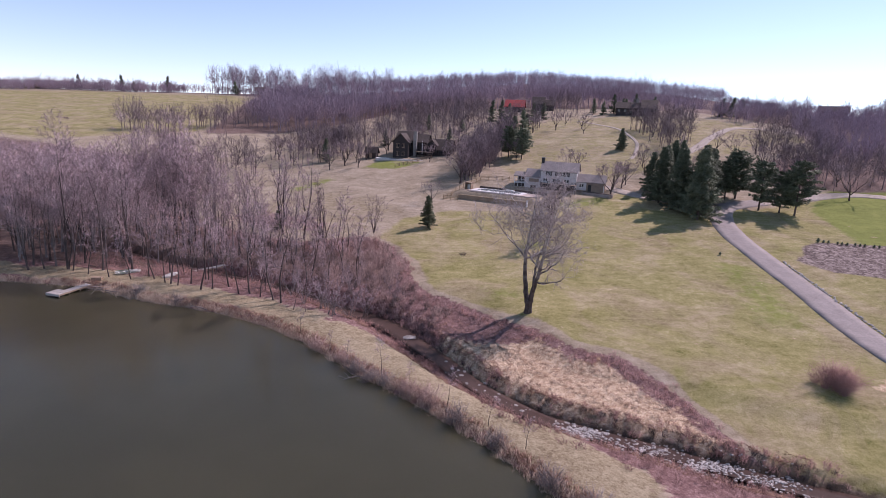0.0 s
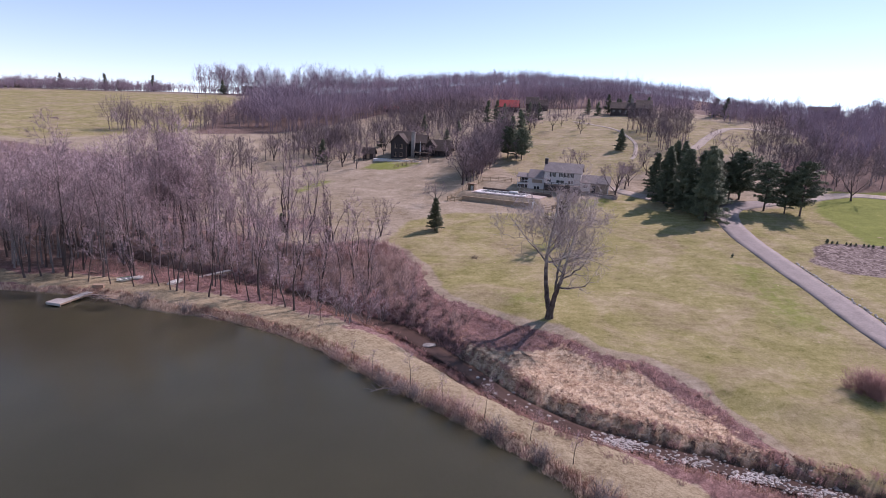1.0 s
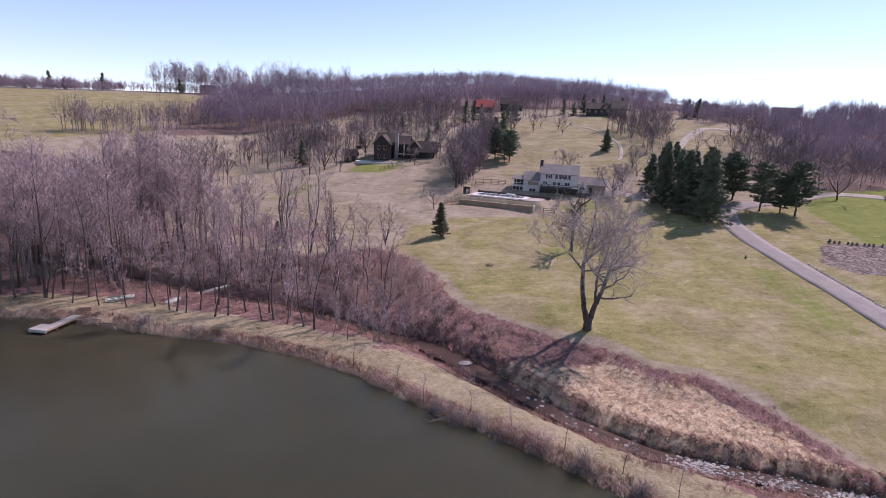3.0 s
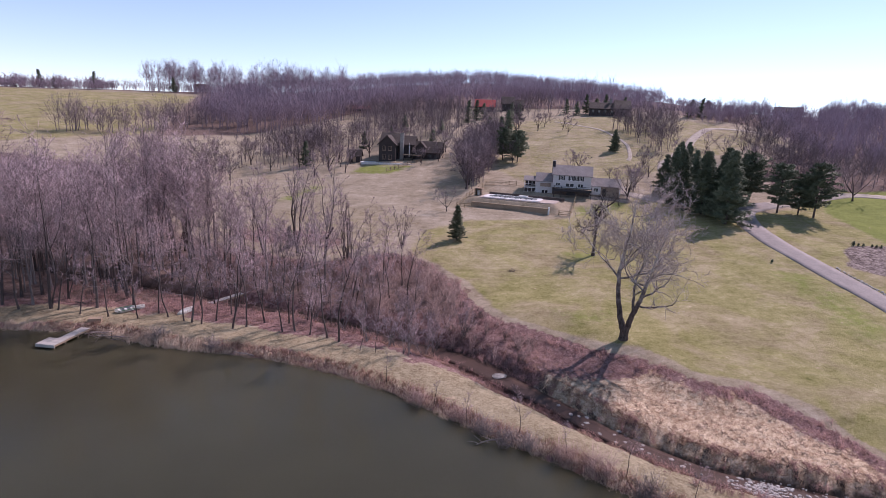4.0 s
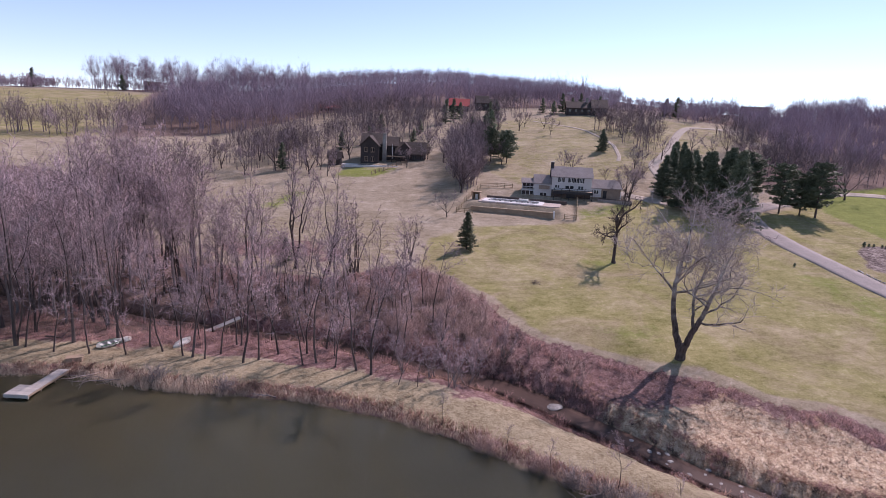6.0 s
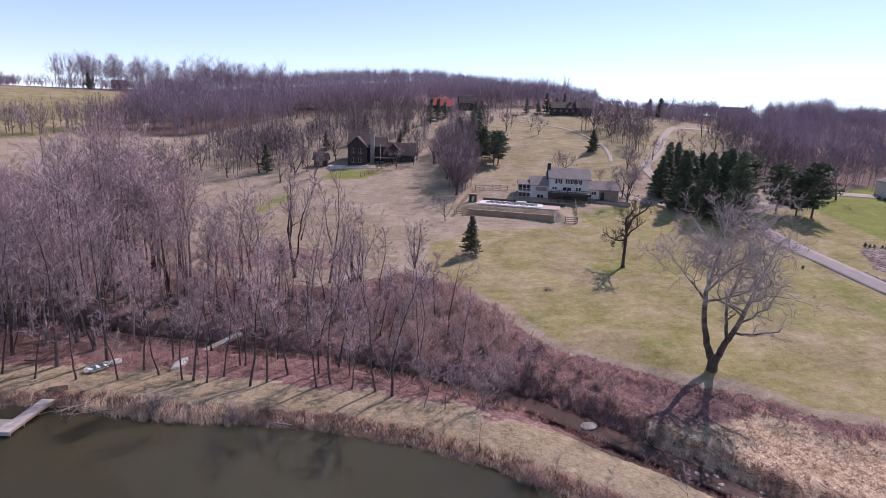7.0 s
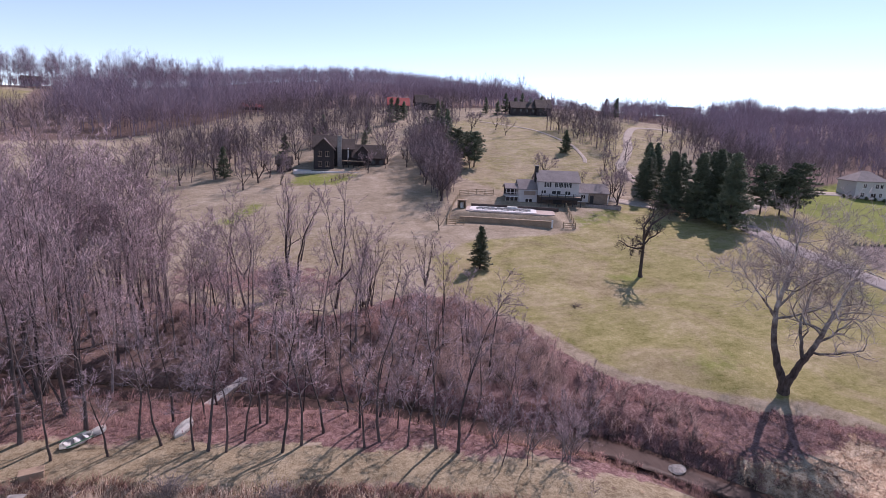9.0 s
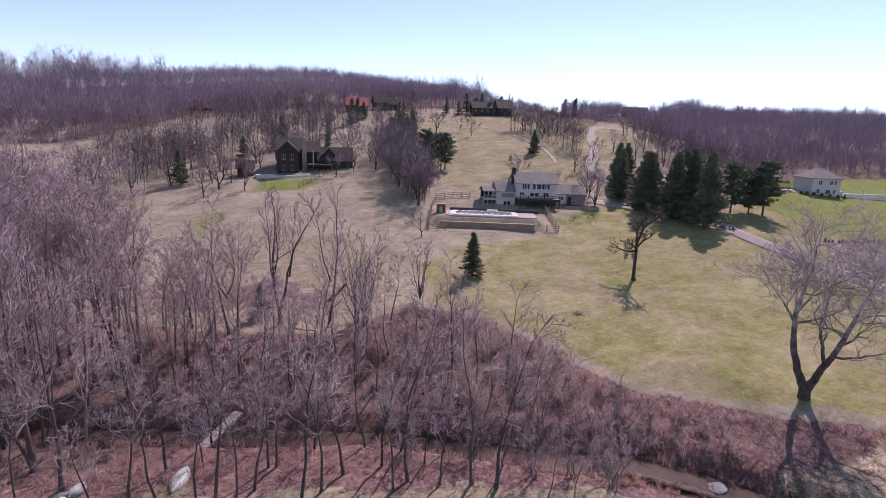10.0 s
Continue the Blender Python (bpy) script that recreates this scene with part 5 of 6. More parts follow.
tufts("pale_meadow", dry(many(r, [(1.6, 68.6), (13.6, 65.7), (23, 57.6), (28.8, 46.2), (38.3, 40.3), (26.8, 46.2), (13.4, 53.3), (4.8, 61.7)], 1100)), 0.08, 0.28, 7, 0.034, STRAW, "flattened pale dry grass beside the brook", 9, 0.9)

thicket("bank_scrub", np.concatenate((along_line(STREAM, r, 190, 1.5, 3.2, -14, 38), along_line(STREAM, r, 170, -3.4, -1.6, -14, 38))), 0.3, 1.0, 13, 0.017, TWIG_RED, "russet scrub hanging over the brook's banks", "brush", 15)
thicket("bank_roots", np.concatenate((along_line(STREAM, r, 150, 1.2, 2.6, -30, 38), along_line(STREAM, r, 60, -2.6, -1.4, -30, 38))), 0.25, 0.8, 12, 0.02, BARK, "dark tangled stems on the brook's cut bank", "brush", 16)
thicket("strip_brush", dry(np.concatenate((many(r, [(5, 48), (9, 45), (20, 38), (34, 32), (34, 37), (22, 42), (10, 48), (4, 54)], 120), along_line(STREAM, r, 60, -4.5, -1.8, -6, 36))), 1.6), 0.4, 1.3, 11, 0.018, TWIG_RED, "russet scrub between pond and brook", "brush", 14)

# single bare shrubs that lean over the pond, small alders, and one shrub on the lawn
shrubs = []
for k in range(3):
    rr = np.random.default_rng(90 + k)
    ob = thing("bare_shrub", Matrix.Identity(4), "leafless shrub leaning over the pond's edge", "shrub", "shrubs on the pond's edge")
    rows = np.concatenate([shrub_rows(rr, rr.normal(0, 0.3), rr.normal(0, 0.3), 0, (2.4, 2.0, 2.9)[k], 26, 0.02, 0.9) for _ in range(4)])
    part("foliage", joined("foliage", [spikes(rows)], (BARK_PALE, BARK_PALE, BRUSHWOOD)[k]), None, ob)
    shrubs.append(ob)
for k, (x, y, s) in enumerate(((-8.6, 56.0, 1.2), (-6.9, 54.4, 1.3), (-0.4, 49.0, 1.1), (2.4, 46.0, 1.0), (9.8, 37.2, 1.1), (-14.2, 61.6, 0.8), (-37.6, 75.3, 0.9), (-44.8, 78.2, 1.0), (-2.6, 51.0, 0.8), (6.0, 42.4, 0.8), (12.6, 34.0, 1.1), (-10.5, 58.2, 0.7), (-5.0, 53.2, 0.8))):
    plant(shrubs, k, x, y, s, k * 61)
rr = np.random.default_rng(55)
alders = [bare_tree("alder", rr, "many-stemmed pale grey leafless alder by the brook",
                    [upright(rr, rr.uniform(4.5, 6.5), 0.06, 0, 0.07, 7, (rr.normal(0, 0.25), rr.normal(0, 0.25), -0.2), (rr.normal(0, 0.22), rr.normal(0, 0.22), 1)) for _ in range(6)],
                    6, 4, 4, 0.34, 0.7, 0.014, BARK_PALE, TWIG, "alders by the brook", sides=4, low=0.2) for _ in range(2)]
for k, (x, y, s) in enumerate(((-14.4, 72.6, 1.0), (-12.4, 74.6, 1.0), (-16.6, 75.0, 0.9), (-19.4, 76.2, 0.85), (-10.4, 78.5, 0.9), (-22.5, 80.5, 0.9), (-6.5, 80.0, 0.75), (-13.5, 83.0, 0.9), (-26.5, 84.0, 0.9))):
    plant(alders, k, x, y, s, k * 97)
# thin saplings on the strip between pond and brook
for k, (x, y, s) in enumerate(((-9.8, 57.6, 0.35), (-5.6, 54.6, 0.4), (-2.2, 51.6, 0.35), (1.6, 48.2, 0.35), (5.4, 44.8, 0.3), (-12.6, 60.8, 0.3), (-17.2, 65.6, 0.3), (8.4, 41.6, 0.35), (-20.2, 73.4, 0.5), (-18.3, 72.6, 0.5))):
    plant(slim, k, x, y, s, k * 133)
rr = np.random.default_rng(123)
ob = thing("round_shrub", pose(46.6, 56.2, ground_at(46.6, 56.2)), "round leafless reddish shrub at the lawn's corner", "shrub")
part("foliage", joined("foliage", [spikes(np.concatenate([shrub_rows(rr, rr.normal(0, 0.75), rr.normal(0, 0.75), 0, rr.uniform(2.7, 3.9), 70, 0.013, 0.85) for _ in range(16)]))], TWIG_RED), None, ob)

# ---- houses ----
def gable_roof(x0, x1, y0, y1, z, rise, over=0.4, thick=0.18):
    """A pitched roof with its ridge along x, as a slab with eaves."""
    bm = bmesh.new()
    ym = (y0 + y1) / 2
    a, b, c, d = x0 - over, x1 + over, y0 - over, y1 + over
    drop = rise * over / ((y1 - y0) / 2)
    prof = [(c, z - drop), (ym, z + rise), (d, z - drop), (d, z - drop + thick), (ym, z + rise + thick * 1.2), (c, z - drop + thick)]
    left, right = [bm.verts.new((a, y, h)) for y, h in prof], [bm.verts.new((b, y, h)) for y, h in prof]
    for k in range(6):
        j = (k + 1) % 6
        bm.faces.new((left[k], left[j], right[j], right[k]))
    for s in (left, right):
        bm.faces.new((s[0], s[1], s[4], s[5]))
        bm.faces.new((s[1], s[2], s[3], s[4]))
    bmesh.ops.recalc_face_normals(bm, faces=bm.faces)
    return bm


def gable_walls(x0, x1, y0, y1, z0, z1, rise):
    """A block with gable ends."""
    bm = bmesh.new()
    ym = (y0 + y1) / 2
    prof = [(y0, z0), (y1, z0), (y1, z1), (ym, z1 + rise - 0.05), (y0, z1)]
    left, right = [bm.verts.new((x0, y, h)) for y, h in prof], [bm.verts.new((x1, y, h)) for y, h in prof]
    for k in range(5):
        j = (k + 1) % 5
        bm.faces.new((left[k], left[j], right[j], right[k]))
    bm.faces.new(left)
    bm.faces.new(right)
    bmesh.ops.recalc_face_normals(bm, faces=bm.faces)
    return bm


def window(parent, x, y, z, w, h, shutters=False, side="front", trim=None):
    """A window proud of a wall, with casing, two panes and a sill; side names the wall it is in."""
    trim = trim or TRIM_WHITE
    ob = part("window", box(-w / 2, w / 2, -0.02, 0.1, -h / 2, h / 2, 0.01), trim, parent)
    turn = {"front": 0, "right": 90, "left": -90}[side]
    ob.matrix_basis = pose(x, y, z, 0, 0, turn)
    for s in (-1, 1):
        part("pane", box(s * w / 4 - w / 4 + 0.07, s * w / 4 + w / 4 - 0.07, -0.035, 0.0, -h / 2 + 0.08, h / 2 - 0.08, 0.0), PANE, ob)
    part("sill", box(-w / 2 - 0.06, w / 2 + 0.06, -0.09, 0.02, -h / 2 - 0.09, -h / 2 - 0.005, 0.01), trim, ob)
    if shutters:
        for s in (-1, 1):
            c = s * (w / 2 + 0.26)
            part("shutter", box(c - 0.22, c + 0.22, -0.06, -0.005, -h / 2, h / 2, 0.01), DARK_PAINT, ob, "dark louvred shutter")


def house_part(parent, name, bm, material, label=""):
    return part(name, bm, material, parent, label)


hx, hy, hturn = HOUSE
HB = 11.0
house = thing("house", pose(hx, hy, HB, 0, 0, hturn) @ Matrix.Diagonal((0.87, 0.87, 0.87, 1)), "white two-storey house with grey roof, dark chimney and shaded deck", "house")
# main block: 10.9 wide
house_part(house, "wall", gable_walls(0, 10.9, 0, 7.8, 2.55, 6.3, 2.4), SIDING)
# brown wall coloured extra dark to carry the shade beneath the deck
house_part(house, "lower_wall", box(0.05, 10.85, 0.05, 7.75, -1.2, 2.55, 0.02), ROOF_DARK, "dark brown lower wall, deck shade in its colour")
house_part(house, "roof", gable_roof(0, 10.9, 0, 7.8, 6.3, 2.4), ROOF_GREY)
for x in (2.5, 5.3, 6.6, 7.9):
    window(house, x, -0.02, 5.4, 0.85, 1.3, x != 6.6)
window(house, 1.5, -0.02, 3.5, 1.3, 0.9)
window(house, 4.9, -0.02, 3.35, 2.4, 1.1)
window(house, 8.0, -0.02, 3.35, 1.5, 1.1)
window(house, 10.92, 3.9, 5.4, 0.8, 1.2, side="right")
house_part(house, "deck", box(0.4, 11.2, -2.4, -0.05, 2.25, 2.45, 0.02), TIMBER, "dark timber deck")
for k in range(6):
    house_part(house, "deck_post", box(0.5 + k * 2.1, 0.64 + k * 2.1, -2.3, -2.16, -1.0, 3.3, 0.01), DARK_PAINT)
house_part(house, "deck_rail", box(0.4, 11.2, -2.36, -2.28, 3.15, 3.25, 0.01), DARK_PAINT)
house_part(house, "deck_rail", box(0.4, 11.2, -2.34, -2.3, 2.75, 2.81, 0.01), DARK_PAINT)
house_part(house, "deck_skirt", box(0.4, 11.2, -2.5, -2.4, 1.7, 2.45, 0.01), DARK_PAINT)
house_part(house, "door", box(4.2, 6.6, -0.05, 0.04, 0.05, 2.1, 0.01), DARK_PAINT, "dark basement door")
house_part(house, "chimney", box(-0.55, 0.35, 2.9, 4.0, 0, 10.0, 0.03), DARK_PAINT, "tall dark chimney")
house_part(house, "chimney_cap", box(-0.65, 0.45, 2.8, 4.1, 10.0, 10.15, 0.02), STONE)
# lower block with the awning
house_part(house, "side_wall", gable_walls(-4.9, -0.02, 0.6, 7.2, -1.2, 4.0, 2.1), SIDING)
house_part(house, "side_roof", gable_roof(-4.9, -0.35, 0.6, 7.2, 4.0, 2.1, 0.3), ROOF_GREY)
house_part(house, "awning", box(-3.6, -0.6, 0.0, 0.62, 2.5, 3.5, 0.03), BRICK, "tan awning over the windows")
window(house, -2.2, 0.58, 0.75, 1.9, 1.5)
# screened porch on posts
house_part(house, "porch_floor", box(-8.4, -4.92, 0.8, 5.6, 1.75, 2.0, 0.02), TRIM_WHITE, "white porch floor edge")
house_part(house, "porch_back", box(-8.3, -4.95, 5.4, 5.55, -1.0, 3.9, 0.01), WALL_DARK)
house_part(house, "porch_roof", gable_roof(-8.4, -4.95, 0.8, 5.8, 3.95, 1.0, 0.25), ROOF_GREY)
for x in (-8.3, -7.2, -6.1, -5.06):
    house_part(house, "porch_post", box(x - 0.06, x + 0.06, 0.84, 0.96, -1.2, 3.95, 0.01), TRIM_WHITE)
house_part(house, "porch_rail", box(-8.35, -5.0, 0.86, 0.94, 2.85, 2.95, 0.01), TRIM_WHITE)
house_part(house, "porch_skirt", box(-8.35, -5.0, 1.3, 1.4, -1.2, 1.7, 0.01), WALL_DARK)
# low wing
house_part(house, "wing_wall", gable_walls(10.92, 19.2, 1.2, 7.4, -1.2, 3.6, 1.9), BRICK, "tan brick low wing")
house_part(house, "wing_front", box(10.95, 13.9, 1.1, 1.19, 1.0, 3.55, 0.01), SIDING, "white siding panel")
house_part(house, "wing_roof", gable_roof(11.35, 19.2, 1.2, 7.4, 3.6, 1.9, 0.4), ROOF_GREY)
window(house, 12.5, 1.07, 2.4, 1.3, 1.1)
house_part(house, "wing_door", box(14.4, 15.4, 1.12, 1.2, 0.7, 2.8, 0.01), DARK_PAINT, "dark wing door")
house_part(house, "entry_post", box(19.0, 19.2, 0.2, 0.4, -0.5, 2.9, 0.01), TRIM_WHITE)

# pool terrace
px, py, pturn = POOL
terrace = pose(px, py, TERRACE, 0, 0, pturn)
wall_place = pose(px, py, WALL_TOP, 0, 0, pturn)
wall_ob = thing("retaining_wall", wall_place, "long weathered timber retaining wall below the pool", "retaining wall")
for k in range(8):
    part("timber", box(-9.4, 9.4, -4.0 + 0.02 * (k % 2), -3.7, -1.65 + 0.22 * k, -1.65 + 0.22 * k + 0.21, 0.02), TIMBER, wall_ob)
for k in range(6):
    part("return_timber", box(-9.42, -9.1, -3.7, 0.5, -1.4 + 0.25 * k, -1.16 + 0.25 * k, 0.02), TIMBER, wall_ob)
part("backfill", box(-9.1, 9.3, -3.68, -2.3, -0.5, 0.08, 0.02), STRAW, wall_ob, "dry grass behind the wall")
part("end_post", box(9.25, 9.6, -4.1, -3.75, -1.6, 0.5, 0.03), TRIM_WHITE, wall_ob, "pale end post")
part("cap", box(-9.5, 9.5, -4.08, -3.62, 0.11, 0.19, 0.02), FENCEWOOD, wall_ob, "sun-bleached cap plank")


def rounded(x0, x1, y0, y1, z0, z1, r, seg=6):
    """A slab with round corners."""
    bm = bmesh.new()
    pts = []
    for cx, cy, a0 in ((x1 - r, y1 - r, 0), (x0 + r, y1 - r, 90), (x0 + r, y0 + r, 180), (x1 - r, y0 + r, 270)):
        pts += [(cx + r * math.cos(radians(a0 + 90 * k / seg)), cy + r * math.sin(radians(a0 + 90 * k / seg))) for k in range(seg + 1)]
    top, low = [bm.verts.new((x, y, z1)) for x, y in pts], [bm.verts.new((x, y, z0)) for x, y in pts]
    bm.faces.new(top)
    bm.faces.new(low[::-1])
    for k in range(len(pts)):
        j = (k + 1) % len(pts)
        bm.faces.new((low[k], low[j], top[j], top[k]))
    bmesh.ops.recalc_face_normals(bm, faces=bm.faces)
    return bm


tagged(part("patio", rounded(-8.6, 10.2, -1.3, 6.6, -0.5, 0.0, 1.2), PAVER), "pinkish paved patio around the pool", "patio", kind="structure").matrix_basis = terrace
pool = thing("swimming_pool", terrace, "covered swimming pool with broad white coping", "swimming pool")
part("coping", rounded(-7.8, 6.4, -0.9, 5.4, -0.25, 0.14, 1.5), CONCRETE, pool, "broad white coping")
part("cover", rounded(-6.5, 5.2, 0.7, 3.9, 0.0, 0.17, 1.0), COVER, pool, "dark winter cover")
for k in range(9):
    part("cover_weight", rounded(-5.9 + k * 1.3, -5.1 + k * 1.3, 0.45, 0.75, 0.14, 0.3, 0.14, 3), HULL_WHITE, pool)
for k in range(9):
    part("cover_weight", rounded(-5.9 + k * 1.3, -5.1 + k * 1.3, 3.85, 4.15, 0.14, 0.3, 0.14, 3), HULL_WHITE, pool)
part("step_slab", rounded(0.2, 2.4, 4.2, 5.5, 0.1, 0.45, 0.3, 3), HULL_WHITE, pool)
low_wall = thing("garden_wall", terrace, "low dark stone wall behind the pool", "garden wall")
part("wall", box(-7.8, 0.2, 5.7, 6.1, -0.2, 0.6, 0.04), ROOF_DARK, low_wall)
part("wall", box(2.6, 11.4, 5.3, 5.7, -0.2, 0.6, 0.04), ROOF_DARK, low_wall)
shelter = thing("pump_shelter", terrace @ pose(-9.6, 2.4, -0.1), "small open timber pump shelter beside the pool", "shelter")
for x in (-0.95, 0.75):
    part("side", box(x, x + 0.2, -0.6, 0.8, 0, 1.7, 0.02), TIMBER, shelter)
part("back", box(-0.95, 0.95, 0.7, 0.85, 0, 1.7, 0.02), TIMBER, shelter)
part("roof", box(-1.05, 1.05, -0.75, 0.95, 1.7, 1.85, 0.02), TIMBER, shelter)
part("pump", rounded(-0.4, 0.35, -0.1, 0.5, 0, 1.2, 0.2, 3), HULL_WHITE, shelter, "pale pump tank")


def rail_fence(name, line, label, category="fence", gap=2.4, tall=1.2, rails=3, material=None):
    """Posts and rails along a line over the ground."""
    ob = thing(name, Matrix.Identity(4), label, category)
    mat = material or FENCEWOOD
    posts = []
    for (ax, ay), (bx, by) in zip(line[:-1], line[1:]):
        m = max(1, round(math.hypot(bx - ax, by - ay) / gap))
        posts += [(ax + (bx - ax) * k / m, ay + (by - ay) * k / m) for k in range(m)]
    posts.append(line[-1])
    pm = None
    for x, y in posts:
        if pm is None:
            pm = part("post", box(-0.075, 0.075, -0.075, 0.075, -0.35, tall + 0.1, 0.015), mat, ob)
            pm.matrix_basis = pose(x, y, ground_at(x, y))
        else:
            q = new("post", pm.data)
            q.parent = ob
            q.matrix_basis = pose(x, y, ground_at(x, y))
    rail = None
    for (ax, ay), (bx, by) in zip(posts[:-1], posts[1:]):
        az, bz = ground_at(ax, ay), ground_at(bx, by)
        ln = math.dist((ax, ay, az), (bx, by, bz))
        for k in range(rails):
            h = tall * (k + 0.7) / rails
            m = Matrix.Translation((ax, ay, az + h)) @ Vector((bx - ax, by - ay, bz - az)).to_track_quat("X", "Z").to_matrix().to_4x4() @ Matrix.Diagonal((ln, 1, 1, 1))
            if rail is None:
                rail = part("rail", box(0, 1, -0.03, 0.03, -0.06, 0.06, 0.0), mat, ob)
                rail.matrix_basis = m
            else:
                q = new("rail", rail.data)
                q.parent = ob
                q.matrix_basis = m
    return ob


rail_fence("rail_fence", [(1.0, 138.2), (4.2, 144), (7.4, 149.8), (11.6, 156.4), (16, 156.2), (19.6, 154.6)], "bleached post-and-rail fence beside the pool")
rail_fence("rail_fence", [(23.6, 130.6), (26.0, 129.8), (28.6, 135), (31.6, 141.6)], "bleached post-and-rail fence by the lawn")
rail_fence("rail_fence", [(1.0, 138.2), (4.6, 137.6)], "short post-and-rail fence by the wall")

# raised planting bed before the house
bed = thing("planter", pose(38.6, 142.6, ground_at(38.6, 142.6), 0, 0, -38), "low stone-edged planting bed before the house", "planting bed")
part("edging", rounded(-1.0, 7.2, -0.9, 0.9, -0.6, 0.3, 0.7), BARK_PALE, bed)
part("soil", rounded(-0.8, 7.0, -0.7, 0.7, 0.3, 0.42, 0.6), ROOF_DARK, bed, "dark mulch")
for k in range(2):
    slab = thing("garden_slab", pose(36.6 + k * 1.6, 145.2 - k * 0.9, ground_at(36.6 + k * 1.6, 145.2 - k * 0.9) + 0.1, 0, 0, -30), "pale stone slab by the planting bed", "slab", "garden slabs")
    part("slab", rounded(-1.0, 1.0, -0.4, 0.4, -0.2, 0.25, 0.15, 2), CONCRETE, slab)


# ---- the dark house above the meadow ----
def simple_house(name, x, y, turn, base, blocks, label, wall, roof, trim=None, chimney=None):
    """blocks: x0, x1, y0, y1, wall height, rise, windows across, rows."""
    ob = thing(name, pose(x, y, base, 0, 0, turn), label, "house")
    for x0, x1, y0, y1, h, rise, wins, rows in blocks:
        part("wall", gable_walls(x0, x1, y0, y1, -2.0, h, rise), wall, ob)
        part("roof", gable_roof(x0, x1, y0, y1, h, rise, 0.45), roof, ob)
        for r_ in range(rows):
            for k in range(wins):
                window(ob, x0 + (x1 - x0) * (k + 0.5) / wins, y0 - 0.03, h - 1.3 - 2.5 * r_, 1.0, 1.3, trim=trim)
    if chimney:
        cx, cy, top, mat = chimney
        part("chimney", box(cx - 0.6, cx + 0.6, cy - 0.5, cy + 0.5, 0, top, 0.04), mat, ob)
    return ob


dh = simple_house("dark_house", -16.4, 195.6, -13, 15.1, [(0, 6.5, 0, 8, 6.0, 2.8, 3, 2), (6.5, 11, 1.0, 8, 5.6, 2.4, 2, 2), (11, 20, -0.5, 7.5, 3.4, 3.2, 4, 1)],
                  "large dark-stained wooden house with brown roofs and stone chimney", WALL_DARK, ROOF_DARK, WALL_DARK, (7.2, -0.2, 9.2, STONE))
part("cross_wall", gable_walls(-1.0, 5.0, -2.7, 2.7, -2.0, 5.6, 2.6), WALL_DARK, dh).matrix_basis = pose(3.0, 1.0, 0, 0, 0, -90)
part("cross_roof", gable_roof(-1.0, 5.0, -2.7, 2.7, 5.6, 2.6, 0.5), ROOF_DARK, dh).matrix_basis = pose(3.0, 1.0, 0, 0, 0, -90)
part("dormer_wall", gable_walls(-1.0, 2.4, -1.5, 1.5, 2.0, 5.0, 1.6), WALL_DARK, dh).matrix_basis = pose(13.6, 0.6, 0, 0, 0, -90)
part("dormer_roof", gable_roof(-1.0, 2.4, -1.5, 1.5, 5.0, 1.6, 0.4), ROOF_DARK, dh).matrix_basis = pose(13.6, 0.6, 0, 0, 0, -90)
for wx, wz in ((2.0, 1.4), (4.0, 1.4), (2.0, 4.2), (4.0, 4.2)):
    window(dh, wx, -4.03, wz, 1.0, 1.4, trim=TIMBER)
part("deck", box(8.0, 14, -2.6, -0.6, 2.2, 2.45, 0.02), TIMBER, dh)
for k in range(5):
    part("deck_post", box(8.2 + k * 1.4, 8.4 + k * 1.4, -2.5, -2.3, -1.5, 3.3, 0.01), WALL_DARK, dh)
part("gable_trim", box(9.4, 9.7, 0.7, 0.98, 1.5, 5.8, 0.02), TRIM_WHITE, dh, "pale stair rail")
pm = pose(-14.2, 187.8, 14.75, 0, 0, -15)
tagged(part("dark_house_patio", rounded(-8.8, 8.6, -1.4, 2.6, -0.9, 0.12, 1.0), CONCRETE), "bright white concrete pool patio", "patio", kind="structure").matrix_basis = pm
dpool = thing("swimming_pool", pm, "small covered pool in the white patio", "swimming pool")
part("cover", rounded(-4, 6, -0.6, 1.6, 0.0, 0.17, 0.8), COVER, dpool)
gz = thing("garden_shed", pose(-24.6, 193.6, ground_at(-24.6, 193.6), 0, 0, -10), "small dark shed with a steep roof beside the patio", "shed")
part("wall", gable_walls(-1.9, 1.9, -1.5, 1.5, -0.4, 2.1, 1.5), WALL_DARK, gz)
part("roof", gable_roof(-1.9, 1.9, -1.5, 1.5, 2.1, 1.5, 0.45), ROOF_DARK, gz)
part("door", box(-0.5, 0.5, -1.56, -1.5, 0, 1.9, 0.01), TIMBER, gz)
rail_fence("rail_fence", [(-14.9, 176.6), (-11, 180.4), (-6.6, 185.4), (-3.4, 187.6)], "low dark fence along the mown yard", gap=2.0, tall=1.1, material=TIMBER)

# ---- houses farther off ----
simple_house("long_house", 79.5, 257.5, -20, 34.6, [(0, 11, 0, 8, 3.4, 2.6, 4, 1), (11, 17.5, -1.5, 9, 3.6, 3.6, 2, 1)], "long low dark house on the upper field", WALL_DARK, ROOF_DARK, WALL_DARK, (9, 4, 8, STONE))
simple_house("red_roofed_barn", 31.5, 287, -14, 34.2, [(0, 9.5, 0, 8, 3.2, 3.2, 0, 0)], "barn with a bright red metal roof among trees", WALL_DARK, ROOF_RED)
simple_house("woodland_house", 46, 290, -10, 35.0, [(0, 6, 0, 7, 4.5, 3.2, 2, 1), (6, 11, 1, 7, 4.0, 2.4, 2, 1)], "dark house with steep roofs among the trees", WALL_DARK, ROOF_DARK, WALL_DARK)
